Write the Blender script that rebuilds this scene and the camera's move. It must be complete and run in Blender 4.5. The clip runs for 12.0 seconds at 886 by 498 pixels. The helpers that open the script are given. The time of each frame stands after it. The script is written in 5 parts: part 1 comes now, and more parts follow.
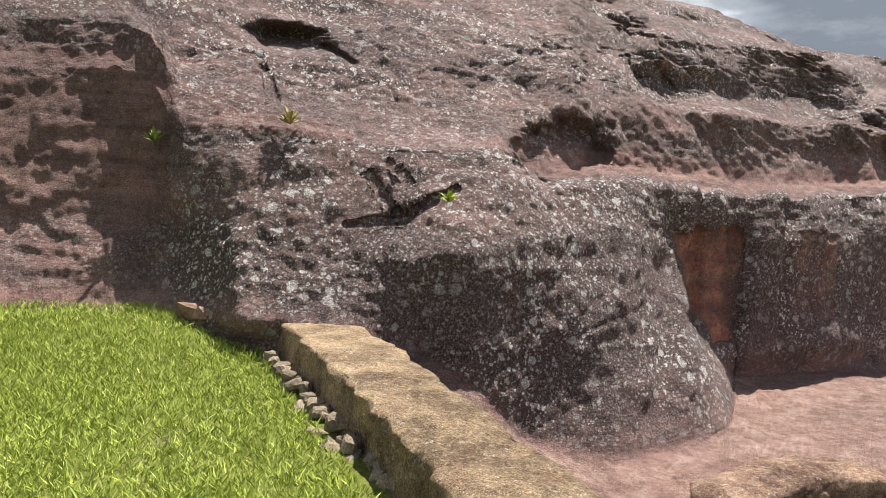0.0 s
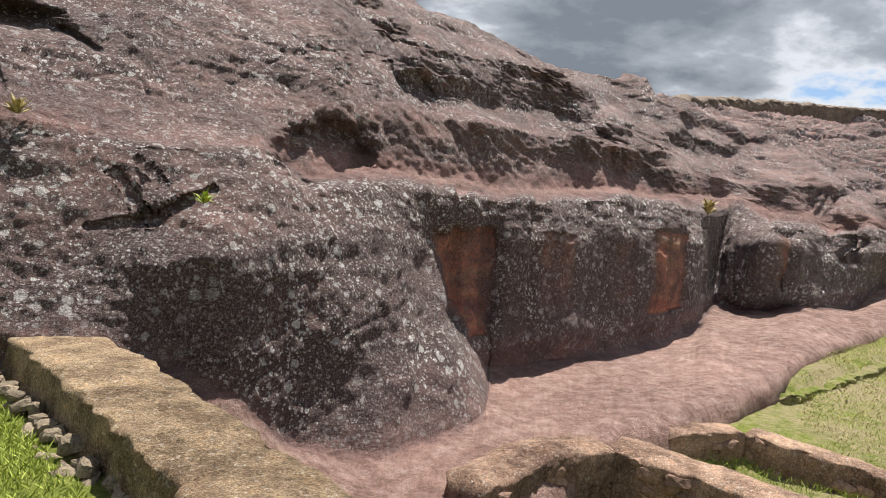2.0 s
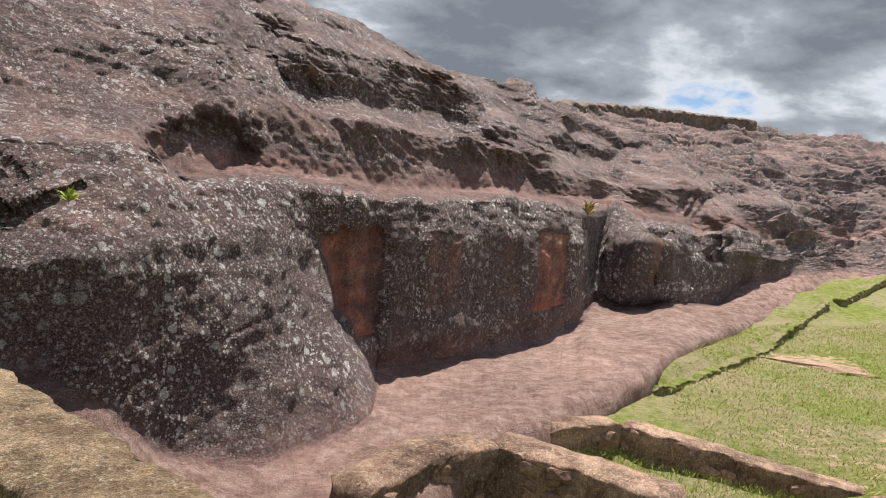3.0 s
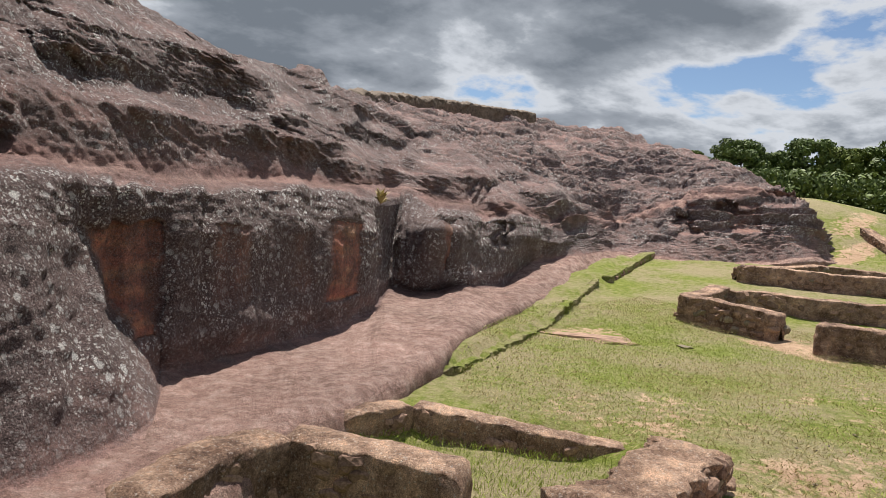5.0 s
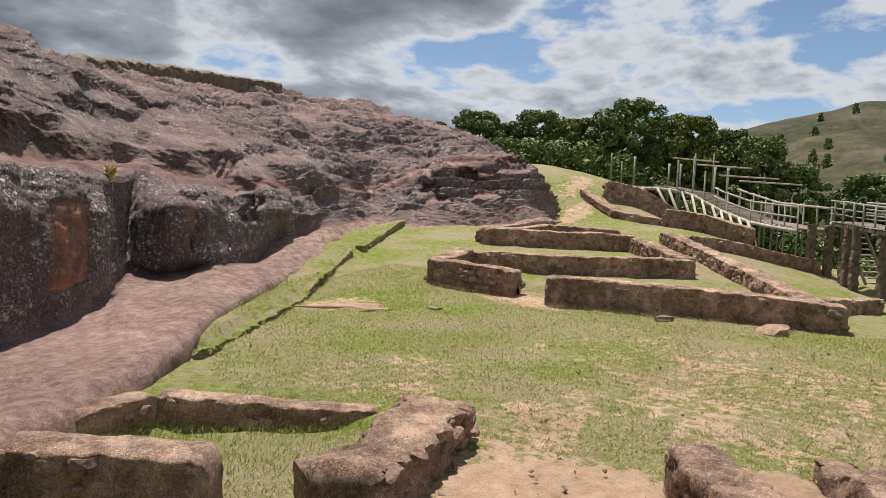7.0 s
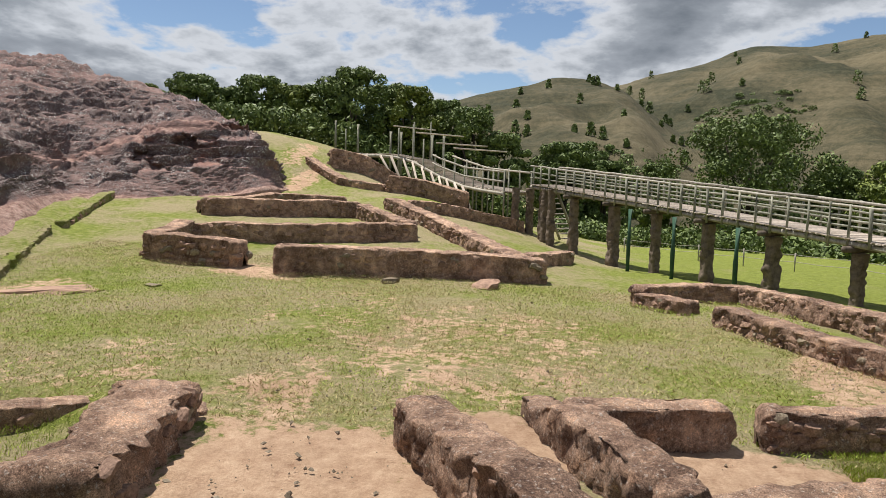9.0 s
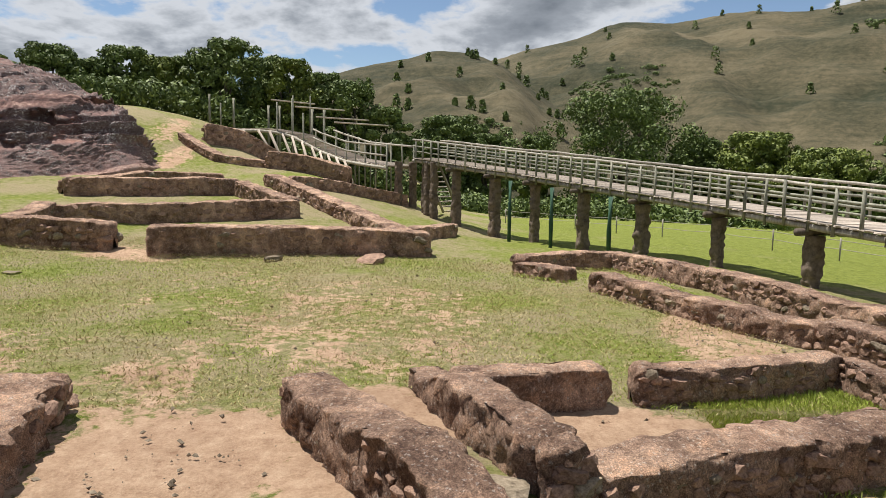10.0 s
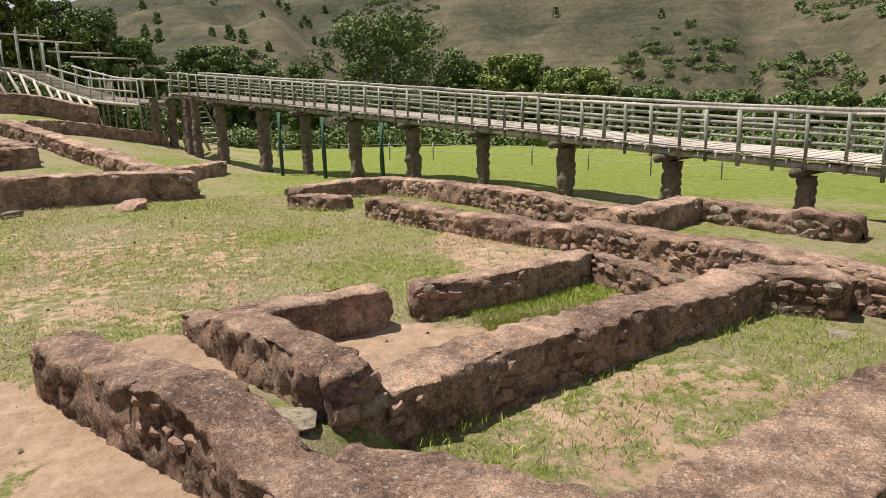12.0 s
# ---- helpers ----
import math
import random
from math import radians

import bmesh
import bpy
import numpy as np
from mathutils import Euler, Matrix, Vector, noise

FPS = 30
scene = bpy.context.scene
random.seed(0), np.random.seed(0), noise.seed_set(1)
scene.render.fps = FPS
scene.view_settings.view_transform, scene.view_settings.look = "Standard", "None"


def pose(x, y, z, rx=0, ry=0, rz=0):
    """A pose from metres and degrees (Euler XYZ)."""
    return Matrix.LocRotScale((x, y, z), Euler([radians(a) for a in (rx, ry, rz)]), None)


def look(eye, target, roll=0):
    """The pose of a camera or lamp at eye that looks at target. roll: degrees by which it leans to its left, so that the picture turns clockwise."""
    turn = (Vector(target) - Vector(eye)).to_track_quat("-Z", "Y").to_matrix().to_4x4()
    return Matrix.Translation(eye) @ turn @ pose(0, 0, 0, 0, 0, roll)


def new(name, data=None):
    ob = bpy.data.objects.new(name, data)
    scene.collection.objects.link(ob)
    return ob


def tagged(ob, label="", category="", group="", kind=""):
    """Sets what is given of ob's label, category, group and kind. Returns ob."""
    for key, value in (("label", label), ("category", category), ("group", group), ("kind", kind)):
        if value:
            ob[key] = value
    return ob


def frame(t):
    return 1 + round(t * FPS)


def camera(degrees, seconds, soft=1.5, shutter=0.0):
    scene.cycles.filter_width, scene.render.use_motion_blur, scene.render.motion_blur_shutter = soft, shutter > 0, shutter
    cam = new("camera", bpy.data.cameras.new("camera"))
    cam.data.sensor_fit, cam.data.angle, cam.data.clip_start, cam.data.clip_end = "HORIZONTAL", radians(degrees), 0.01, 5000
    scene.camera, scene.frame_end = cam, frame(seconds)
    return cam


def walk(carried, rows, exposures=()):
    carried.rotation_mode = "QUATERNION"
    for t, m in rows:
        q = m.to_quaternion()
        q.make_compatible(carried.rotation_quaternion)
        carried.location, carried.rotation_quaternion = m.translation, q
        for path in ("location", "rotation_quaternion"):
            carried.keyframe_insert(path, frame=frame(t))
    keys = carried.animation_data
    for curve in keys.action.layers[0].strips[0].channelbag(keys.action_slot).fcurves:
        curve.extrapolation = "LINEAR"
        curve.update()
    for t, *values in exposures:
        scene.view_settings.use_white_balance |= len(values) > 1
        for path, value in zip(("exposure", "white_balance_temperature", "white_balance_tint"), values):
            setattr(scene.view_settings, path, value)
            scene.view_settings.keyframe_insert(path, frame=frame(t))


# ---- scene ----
cam = camera(62.2, 12.0, soft=0.7)
PATH = [
    (0, (0.28, -0.198, 2.505), (0.233, 1.793, 2.319), 4.2),
    (0.5, (0.295, -0.194, 2.506), (0.398, 1.795, 2.334), 4.4),
    (1, (0.32, -0.213, 2.522), (0.577, 1.764, 2.359), 4.7),
    (1.5, (0.344, -0.215, 2.531), (0.754, 1.737, 2.38), 5.0),
    (2, (0.372, -0.229, 2.534), (0.929, 1.687, 2.397), 5.1),
    (2.5, (0.391, -0.214, 2.537), (1.091, 1.656, 2.414), 5.3),
    (3, (0.414, -0.224, 2.54), (1.25, 1.59, 2.43), 5.5),
    (4.8, (0.476, -0.304, 2.58), (1.73, 1.252, 2.484), 4.9),
    (5, (0.502, -0.306, 2.564), (1.795, 1.217, 2.471), 4.7),
    (5.5, (0.519, -0.343, 2.558), (1.911, 1.09, 2.466), 4.0),
    (6, (0.547, -0.372, 2.556), (2.047, 0.947, 2.457), 3.4),
    (6.5, (0.596, -0.384, 2.553), (2.206, 0.798, 2.441), 2.8),
    (7, (0.636, -0.379, 2.546), (2.35, 0.643, 2.42), 2.5),
    (7.2, (0.656, -0.384, 2.553), (2.407, 0.573, 2.418), 2.4),
    (8.8, (0.695, -0.412, 2.507), (2.645, -0.006, 2.332), 1.9),
    (9, (0.713, -0.402, 2.52), (2.675, -0.063, 2.335), 1.7),
    (9.5, (0.72, -0.402, 2.513), (2.701, -0.223, 2.303), 1.4),
    (10, (0.712, -0.421, 2.514), (2.697, -0.394, 2.267), 0.9),
    (10.5, (0.725, -0.44, 2.495), (2.701, -0.567, 2.209), 0.4),
    (11, (0.746, -0.49, 2.492), (2.699, -0.765, 2.158), -0.2),
    (11.5, (0.769, -0.51, 2.475), (2.687, -0.93, 2.093), -0.9),
    (12, (0.801, -0.52, 2.439), (2.675, -1.069, 2.007), -1.6),
]
walk(cam, [(t, look(eye, target, roll)) for t, eye, target, roll in PATH],
     exposures=[(0, 1.08), (1.5, 0.92), (3, 0.75), (5, 0.55), (7, 0.5), (12, 0.55)])


# ---- world and light ----
POLE = (0.5, -0.3)            # middle of the camera's short way
SUN_AZ, SUN_EL = 36.0, 70.0  # degrees: clockwise from +y, and above the horizon


def shader(tree, kind, attribute_name="", **inputs):
    """A node with its inputs: values, or sockets to link."""
    node = tree.nodes.new(kind)
    if attribute_name:
        node.attribute_name = attribute_name
    for name, value in inputs.items():
        if isinstance(value, bpy.types.NodeSocket):
            tree.links.new(value, node.inputs[name])
        else:
            node.inputs[name].default_value = value
    return node


def ramp(tree, fac, stops):
    node = tree.nodes.new("ShaderNodeValToRGB")
    while len(node.color_ramp.elements) < len(stops):
        node.color_ramp.elements.new(0.5)
    for el, (at, col) in zip(node.color_ramp.elements, stops):
        el.position = at
        el.color = (col, col, col, 1) if isinstance(col, (int, float)) else (*col, 1)
    tree.links.new(fac, node.inputs[0])
    return node.outputs[0]


def mix(tree, fac, a, b, blend="MIX"):
    node = tree.nodes.new("ShaderNodeMixRGB")
    node.blend_type = blend
    for spot, value in zip(node.inputs, (fac, a, b)):
        if isinstance(value, bpy.types.NodeSocket):
            tree.links.new(value, spot)
        elif isinstance(value, (int, float)):
            spot.default_value = value
        else:
            spot.default_value = (*value, 1)
    return node.outputs[0]


def calc(tree, op, a, b=0.0, c=0.0):
    node = tree.nodes.new("ShaderNodeMath")
    node.operation = op
    for spot, value in zip(node.inputs, (a, b, c)):
        if isinstance(value, bpy.types.NodeSocket):
            tree.links.new(value, spot)
        else:
            spot.default_value = value
    return node.outputs[0]


def noise_tex(tree, where, scale, detail=6.0, rough=0.6, distortion=0.0):
    node = shader(tree, "ShaderNodeTexNoise", Vector=where, Scale=scale, Detail=detail, Roughness=rough, Distortion=distortion)
    return node.outputs[0]


def stretch(tree, where, sx, sy, sz):
    node = tree.nodes.new("ShaderNodeMapping")
    node.inputs["Scale"].default_value = (sx, sy, sz)
    tree.links.new(where, node.inputs["Vector"])
    return node.outputs[0]


world = bpy.data.worlds.new("sky")
scene.world = world
world.use_nodes = True
wt = world.node_tree
wt.nodes.clear()
sky = wt.nodes.new("ShaderNodeTexSky")
sky.sky_type, sky.sun_disc = "NISHITA", False
sky.sun_elevation, sky.sun_rotation = radians(SUN_EL), radians(SUN_AZ)
sky.altitude, sky.air_density, sky.dust_density = 1900, 1.0, 0.6
heading = wt.nodes.new("ShaderNodeTexCoord").outputs["Generated"]
parts3 = wt.nodes.new("ShaderNodeSeparateXYZ")
wt.links.new(heading, parts3.inputs[0])
up = calc(wt, "MAXIMUM", calc(wt, "ADD", parts3.outputs[2], 0.26), 0.03)
flat = wt.nodes.new("ShaderNodeCombineXYZ")
wt.links.new(calc(wt, "DIVIDE", parts3.outputs[0], up), flat.inputs[0])
wt.links.new(calc(wt, "DIVIDE", parts3.outputs[1], up), flat.inputs[1])
deck = stretch(wt, flat.outputs[0], 1, 1, 1)
puff = noise_tex(wt, deck, 1.5, 10, 0.57, 0.1)
puff_far = noise_tex(wt, stretch(wt, flat.outputs[0], 0.8, 0.8, 1), 0.55, 4, 0.5)
cover = calc(wt, "ADD", calc(wt, "MULTIPLY", puff, 0.72), calc(wt, "MULTIPLY", puff_far, 0.39))
# a heavy bank over the rock, thinning to fair-weather puffs above the hills and a clear strip low down
bank = calc(wt, "ADD", calc(wt, "MULTIPLY", parts3.outputs[0], 0.57), calc(wt, "MULTIPLY", parts3.outputs[1], 0.82))
bank = ramp(wt, bank, [(0.62, 0.0), (0.97, 1.0)])
high = ramp(wt, parts3.outputs[2], [(0.09, 0.0), (0.21, 1.0)])
lift_ = calc(wt, "SUBTRACT", calc(wt, "MULTIPLY", high, calc(wt, "MULTIPLY_ADD", bank, 0.10, 0.0)), 0.05)
cover = calc(wt, "ADD", cover, lift_)
amount = ramp(wt, cover, [(0.487, 0.0), (0.52, 1.0)])
grey = ramp(wt, cover, [(0.485, (6.6, 6.8, 7.2)), (0.53, (6.0, 6.3, 6.8)), (0.575, (3.3, 3.6, 4.05)), (0.65, (1.7, 1.95, 2.3))])
clouded = mix(wt, amount, sky.outputs[0], grey)
back = wt.nodes.new("ShaderNodeBackground")
wt.links.new(clouded, back.inputs[0])
back.inputs[1].default_value = 0.073
wt.links.new(back.outputs[0], wt.nodes.new("ShaderNodeOutputWorld").inputs[0])

sun = new("sun", bpy.data.lights.new("sun", "SUN"))
sun.data.energy, sun.data.angle, sun.data.color = 5.0, radians(0.6), (1.0, 0.95, 0.88)
sx, sy = math.sin(radians(SUN_AZ)), math.cos(radians(SUN_AZ))
sun.matrix_world = look((sx * 50, sy * 50, 50 * math.tan(radians(SUN_EL))), (0, 0, 0))


# ---- noise for shapes ----
def lattice(p, seed):
    q = p.astype(np.int64) & 0xFFFFFFFF
    h = (q[:, 0] * 374761393 + q[:, 1] * 668265263 + q[:, 2] * 2147483647 + seed * 1274126177) & 0xFFFFFFFF
    h = ((h ^ (h >> 13)) * 1274126177) & 0xFFFFFFFF
    h = ((h ^ (h >> 16)) * 2246822519) & 0xFFFFFFFF
    return (h ^ (h >> 15)) / 2147483647.5 - 1.0


def vnoise(p, seed=0):
    """Smooth value noise, -1 to 1, for an array of points."""
    base = np.floor(p)
    f = p - base
    f = f * f * f * (f * (f * 6 - 15) + 10)
    total = 0.0
    for dx in (0, 1):
        for dy in (0, 1):
            for dz in (0, 1):
                w = (f[:, 0] if dx else 1 - f[:, 0]) * (f[:, 1] if dy else 1 - f[:, 1]) * (f[:, 2] if dz else 1 - f[:, 2])
                total = total + w * lattice(base + (dx, dy, dz), seed)
    return total


def fbm(p, octaves=4, seed=0, gain=0.5):
    total, amp = 0.0, 1.0
    for i in range(octaves):
        total = total + amp * vnoise(p * 2.03**i + 17.3 * i, seed + i)
        amp *= gain
    return total


def smooth(a, b, x):
    k = np.clip((x - a) / (b - a), 0, 1)
    return k * k * (3 - 2 * k)


def polar(az, d):
    return POLE[0] + d * np.sin(np.radians(az)), POLE[1] + d * np.cos(np.radians(az))


def to_polar(x, y):
    return np.degrees(np.arctan2(x - POLE[0], y - POLE[1])), np.hypot(x - POLE[0], y - POLE[1])


def terrace_side(x, y):
    """Metres to the court's side of the retaining wall that holds the camera's grass terrace."""
    return (x + 0.2) * 0.9 + (y - 4.3) * 0.437


def ground_z(x, y):
    x, y = np.asarray(x, float), np.asarray(y, float)
    az, d = to_polar(x, y)
    f = smooth(96, 76, az) * smooth(30, 46, az)
    z = f * 0.1 * np.clip(d - 18.5, 0, 30) * (1 - 0.65 * smooth(36, 43, d) * smooth(73, 80, az))
    low = smooth(76, 96, az) + smooth(-60, -100, az)
    z = z - np.clip(low, 0, 1) * 0.045 * np.clip(d - 15, 0, 40)
    side = terrace_side(x, y)
    high = 0.42 + 0.5 * smooth(-3.5, 1.5, y) + 0.13 * smooth(5, 8, y)
    near = smooth(30, 18, d)
    z = z + near * high * smooth(0.25, 0.0, side)
    pit = smooth(2.0, 1.2, np.hypot((x - 6.1) * 0.95, (y - 5.2) * 1.1))
    hole = smooth(1.6, 1.1, np.hypot(x - 3.6, y - 4.6)) * smooth(0.3, 0.7, terrace_side(x, y))
    z = z + 0.22 * smooth(5.0, 7.3, d) * smooth(-15, -24, az) * smooth(-120, -90, az) * near
    gap = (x - 7.55) * 0.5 - (y - 1.0) * 0.865
    run = (x - 4.1) * 0.865 + (y + 1.0) * 0.5
    z = z + 0.3 * smooth(0.0, 0.12, gap) * smooth(1.1, 0.9, gap) * smooth(0.6, 1.0, run) * smooth(4.2, 3.7, run)
    bank = (y - 8.6) * 0.882 - (x - 8.3) * 0.47
    z = z + 0.2 * smooth(-0.06, 0.08, bank) * smooth(7.8, 8.8, x) * smooth(31, 22, x) * smooth(3.5, 2.5, bank)
    z = z - 0.25 * smooth(108, 122, az) * smooth(175, 160, az) * smooth(14.5, 16.5, d)
    z = z + 2.3 * smooth(80, 66, az) * smooth(50, 58, az) * smooth(35, 45, d) * smooth(140, 80, d)
    return z - 0.22 * pit - 0.55 * hole


def grid_mesh(name, P, smooth_faces=True):
    """A mesh from an array of rows x columns x 3."""
    r, c = P.shape[:2]
    i = np.arange(r * c).reshape(r, c)
    quads = np.stack([i[:-1, :-1], i[:-1, 1:], i[1:, 1:], i[1:, :-1]], -1).reshape(-1, 4)
    me = bpy.data.meshes.new(name)
    me.vertices.add(r * c)
    me.vertices.foreach_set("co", P.reshape(-1))
    me.loops.add(quads.size)
    me.loops.foreach_set("vertex_index", quads.reshape(-1))
    me.polygons.add(len(quads))
    me.polygons.foreach_set("loop_start", np.arange(0, quads.size, 4))
    me.polygons.foreach_set("use_smooth", np.full(len(quads), smooth_faces))
    me.update()
    return me


def attribute(me, name, values):
    at = me.attributes.new(name, "FLOAT", "POINT")
    at.data.foreach_set("value", np.asarray(values, np.float32).reshape(-1))


# ---- materials ----
def material(name):
    m = bpy.data.materials.new(name)
    m.use_nodes = True
    t = m.node_tree
    t.nodes.clear()
    bsdf = t.nodes.new("ShaderNodeBsdfPrincipled")
    t.links.new(bsdf.outputs[0], t.nodes.new("ShaderNodeOutputMaterial").inputs[0])
    where = t.nodes.new("ShaderNodeTexCoord").outputs["Object"]
    bsdf.inputs["Specular IOR Level"].default_value = 0.25
    return m, t, bsdf, where


def finish(t, bsdf, colour, rough, height=None, strength=0.5, distance=0.05):
    t.links.new(colour, bsdf.inputs["Base Color"])
    if isinstance(rough, float):
        bsdf.inputs["Roughness"].default_value = rough
    else:
        t.links.new(rough, bsdf.inputs["Roughness"])
    if height is not None:
        bump = t.nodes.new("ShaderNodeBump")
        bump.inputs["Strength"].default_value, bump.inputs["Distance"].default_value = strength, distance
        t.links.new(height, bump.inputs["Height"])
        t.links.new(bump.outputs[0], bsdf.inputs["Normal"])


def spots(t, where, scale, size, rnd=1.0):
    """Roundish patches of lichen."""
    v = t.nodes.new("ShaderNodeTexVoronoi")
    v.inputs["Scale"].default_value, v.inputs["Randomness"].default_value = scale, rnd
    wob = t.nodes.new("ShaderNodeMixRGB")
    wob.inputs[0].default_value = 0.04
    t.links.new(where, wob.inputs[1])
    n = shader(t, "ShaderNodeTexNoise", Vector=where, Scale=scale * 3.0, Detail=3.0)
    t.links.new(n.outputs[1], wob.inputs[2])
    t.links.new(wob.outputs[0], v.inputs["Vector"])
    edge = noise_tex(t, where, scale * 0.6, 3)
    limit = calc(t, "MULTIPLY", edge, size)
    return ramp(t, calc(t, "SUBTRACT", limit, v.outputs["Distance"]), [(0.0, 0.0), (0.05, 1.0)])


def rock_material():
    m, t, b, w = material("weathered_sandstone")
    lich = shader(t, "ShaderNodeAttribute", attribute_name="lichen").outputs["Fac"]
    fresh = shader(t, "ShaderNodeAttribute", attribute_name="fresh").outputs["Fac"]
    big = noise_tex(t, w, 0.45, 5)
    pink = ramp(t, big, [(0.3, (0.18, 0.116, 0.104)), (0.5, (0.285, 0.18, 0.158)), (0.7, (0.39, 0.268, 0.237))])
    layer = noise_tex(t, stretch(t, w, 0.5, 0.5, 7.0), 1.3, 6, 0.7)
    pink = mix(t, 0.55, pink, ramp(t, layer, [(0.35, (0.45, 0.42, 0.42)), (0.62, (1.2, 1.14, 1.12))]), "MULTIPLY")
    pink = mix(t, 0.8, pink, ramp(t, noise_tex(t, w, 8.0, 8, 0.8), [(0.36, (0.50, 0.46, 0.45)), (0.5, (0.98, 0.97, 0.96)), (0.64, (1.3, 1.26, 1.22))]), "MULTIPLY")
    redband = noise_tex(t, stretch(t, w, 0.7, 0.7, 3.0), 1.6, 4)
    red = ramp(t, redband, [(0.35, (0.40, 0.145, 0.11)), (0.52, (0.60, 0.24, 0.15)), (0.68, (0.68, 0.38, 0.22))])
    stain = noise_tex(t, stretch(t, w, 1.0, 1.0, 0.12), 5.0, 4)
    red = mix(t, 0.6, red, ramp(t, stain, [(0.4, (0.5, 0.46, 0.45)), (0.52, (1.0, 1.0, 1.0))]), "MULTIPLY")
    beds = noise_tex(t, stretch(t, w, 0.12, 0.12, 2.6), 1.0, 6, 0.68, 0.4)
    pink = mix(t, 0.6, pink, ramp(t, beds, [(0.38, (0.42, 0.40, 0.42)), (0.5, (0.95, 0.93, 0.95)), (0.62, (1.15, 1.08, 1.08))]), "MULTIPLY")
    clean = ramp(t, noise_tex(t, w, 4.5, 8, 0.8), [(0.41, (0.22, 0.13, 0.10)), (0.5, (0.44, 0.285, 0.225)), (0.59, (0.66, 0.49, 0.41))])
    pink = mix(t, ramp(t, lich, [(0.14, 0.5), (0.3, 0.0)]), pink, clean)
    stone = mix(t, calc(t, "MULTIPLY", fresh, 0.9), pink, red)
    grit = noise_tex(t, w, 58, 4, 0.8)
    fine = noise_tex(t, w, 17, 7, 0.8)
    mid = noise_tex(t, w, 2.0, 8, 0.72)
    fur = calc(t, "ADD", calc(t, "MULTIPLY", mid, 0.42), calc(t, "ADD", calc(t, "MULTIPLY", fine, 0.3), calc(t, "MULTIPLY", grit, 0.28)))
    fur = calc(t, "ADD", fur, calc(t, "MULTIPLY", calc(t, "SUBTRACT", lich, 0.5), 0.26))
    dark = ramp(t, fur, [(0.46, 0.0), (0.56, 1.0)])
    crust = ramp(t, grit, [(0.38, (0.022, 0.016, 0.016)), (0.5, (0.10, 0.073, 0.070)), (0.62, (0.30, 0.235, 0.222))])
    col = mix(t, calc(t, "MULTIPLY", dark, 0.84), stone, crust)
    patch = ramp(t, noise_tex(t, w, 0.9, 5, 0.7), [(0.42, 0.3), (0.58, 1.0)])
    keep = calc(t, "MULTIPLY", patch, calc(t, "SUBTRACT", 1.0, calc(t, "MULTIPLY", fresh, 0.9)))
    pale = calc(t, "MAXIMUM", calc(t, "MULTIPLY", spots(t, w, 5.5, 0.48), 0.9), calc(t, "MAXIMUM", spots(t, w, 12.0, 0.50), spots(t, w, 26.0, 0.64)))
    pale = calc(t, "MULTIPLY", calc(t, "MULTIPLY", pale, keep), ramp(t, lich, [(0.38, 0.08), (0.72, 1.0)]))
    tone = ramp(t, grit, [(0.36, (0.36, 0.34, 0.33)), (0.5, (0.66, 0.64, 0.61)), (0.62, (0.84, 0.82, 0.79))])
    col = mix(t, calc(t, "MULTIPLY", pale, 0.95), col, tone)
    h = calc(t, "ADD", calc(t, "MULTIPLY", fine, 0.8), calc(t, "ADD", mid, calc(t, "MULTIPLY", layer, 0.6)))
    dust = noise_tex(t, w, 95, 5, 0.85)
    col = mix(t, 0.9, col, ramp(t, dust, [(0.38, (0.32, 0.31, 0.31)), (0.5, (0.95, 0.95, 0.95)), (0.61, (2.0, 1.98, 1.95))]), "MULTIPLY")
    h = calc(t, "ADD", h, calc(t, "MULTIPLY", grit, 0.35))
    finish(t, b, col, 0.92, h, 1.0, 0.09)
    return m


def earth_material(name, dark, light, speck=(0.42, 0.38, 0.34), scale=1.0, speckle=0.5):
    m, t, b, w = material(name)
    big, fine = noise_tex(t, w, 1.4 * scale, 6, 0.65), noise_tex(t, w, 24 * scale, 6, 0.75)
    f = calc(t, "ADD", calc(t, "MULTIPLY", big, 0.6), calc(t, "MULTIPLY", fine, 0.4))
    col = ramp(t, f, [(0.40, dark), (0.60, light)])
    col = mix(t, calc(t, "MULTIPLY", spots(t, w, 22 * scale, 0.5), speckle), col, speck)
    dust = noise_tex(t, w, 85 * scale, 5, 0.85)
    col = mix(t, 0.9, col, ramp(t, dust, [(0.38, (0.36, 0.35, 0.35)), (0.5, (0.95, 0.95, 0.95)), (0.62, (1.8, 1.78, 1.75))]), "MULTIPLY")
    cake = ramp(t, noise_tex(t, w, 4.0 * scale, 6, 0.7), [(0.42, (0.62, 0.56, 0.54)), (0.52, (1.0, 1.0, 1.0)), (0.64, (1.3, 1.2, 1.1))])
    col = mix(t, 0.8, col, cake, "MULTIPLY")
    tint = noise_tex(t, w, 0.5 * scale, 3)
    col = mix(t, 0.5, col, ramp(t, tint, [(0.35, (0.8, 0.72, 0.68)), (0.65, (1.12, 1.06, 1.0))]), "MULTIPLY")
    finish(t, b, col, 0.95, calc(t, "ADD", calc(t, "ADD", fine, calc(t, "MULTIPLY", dust, 0.3)), calc(t, "MULTIPLY", big, 1.5)), 1.0, 0.05)
    return m


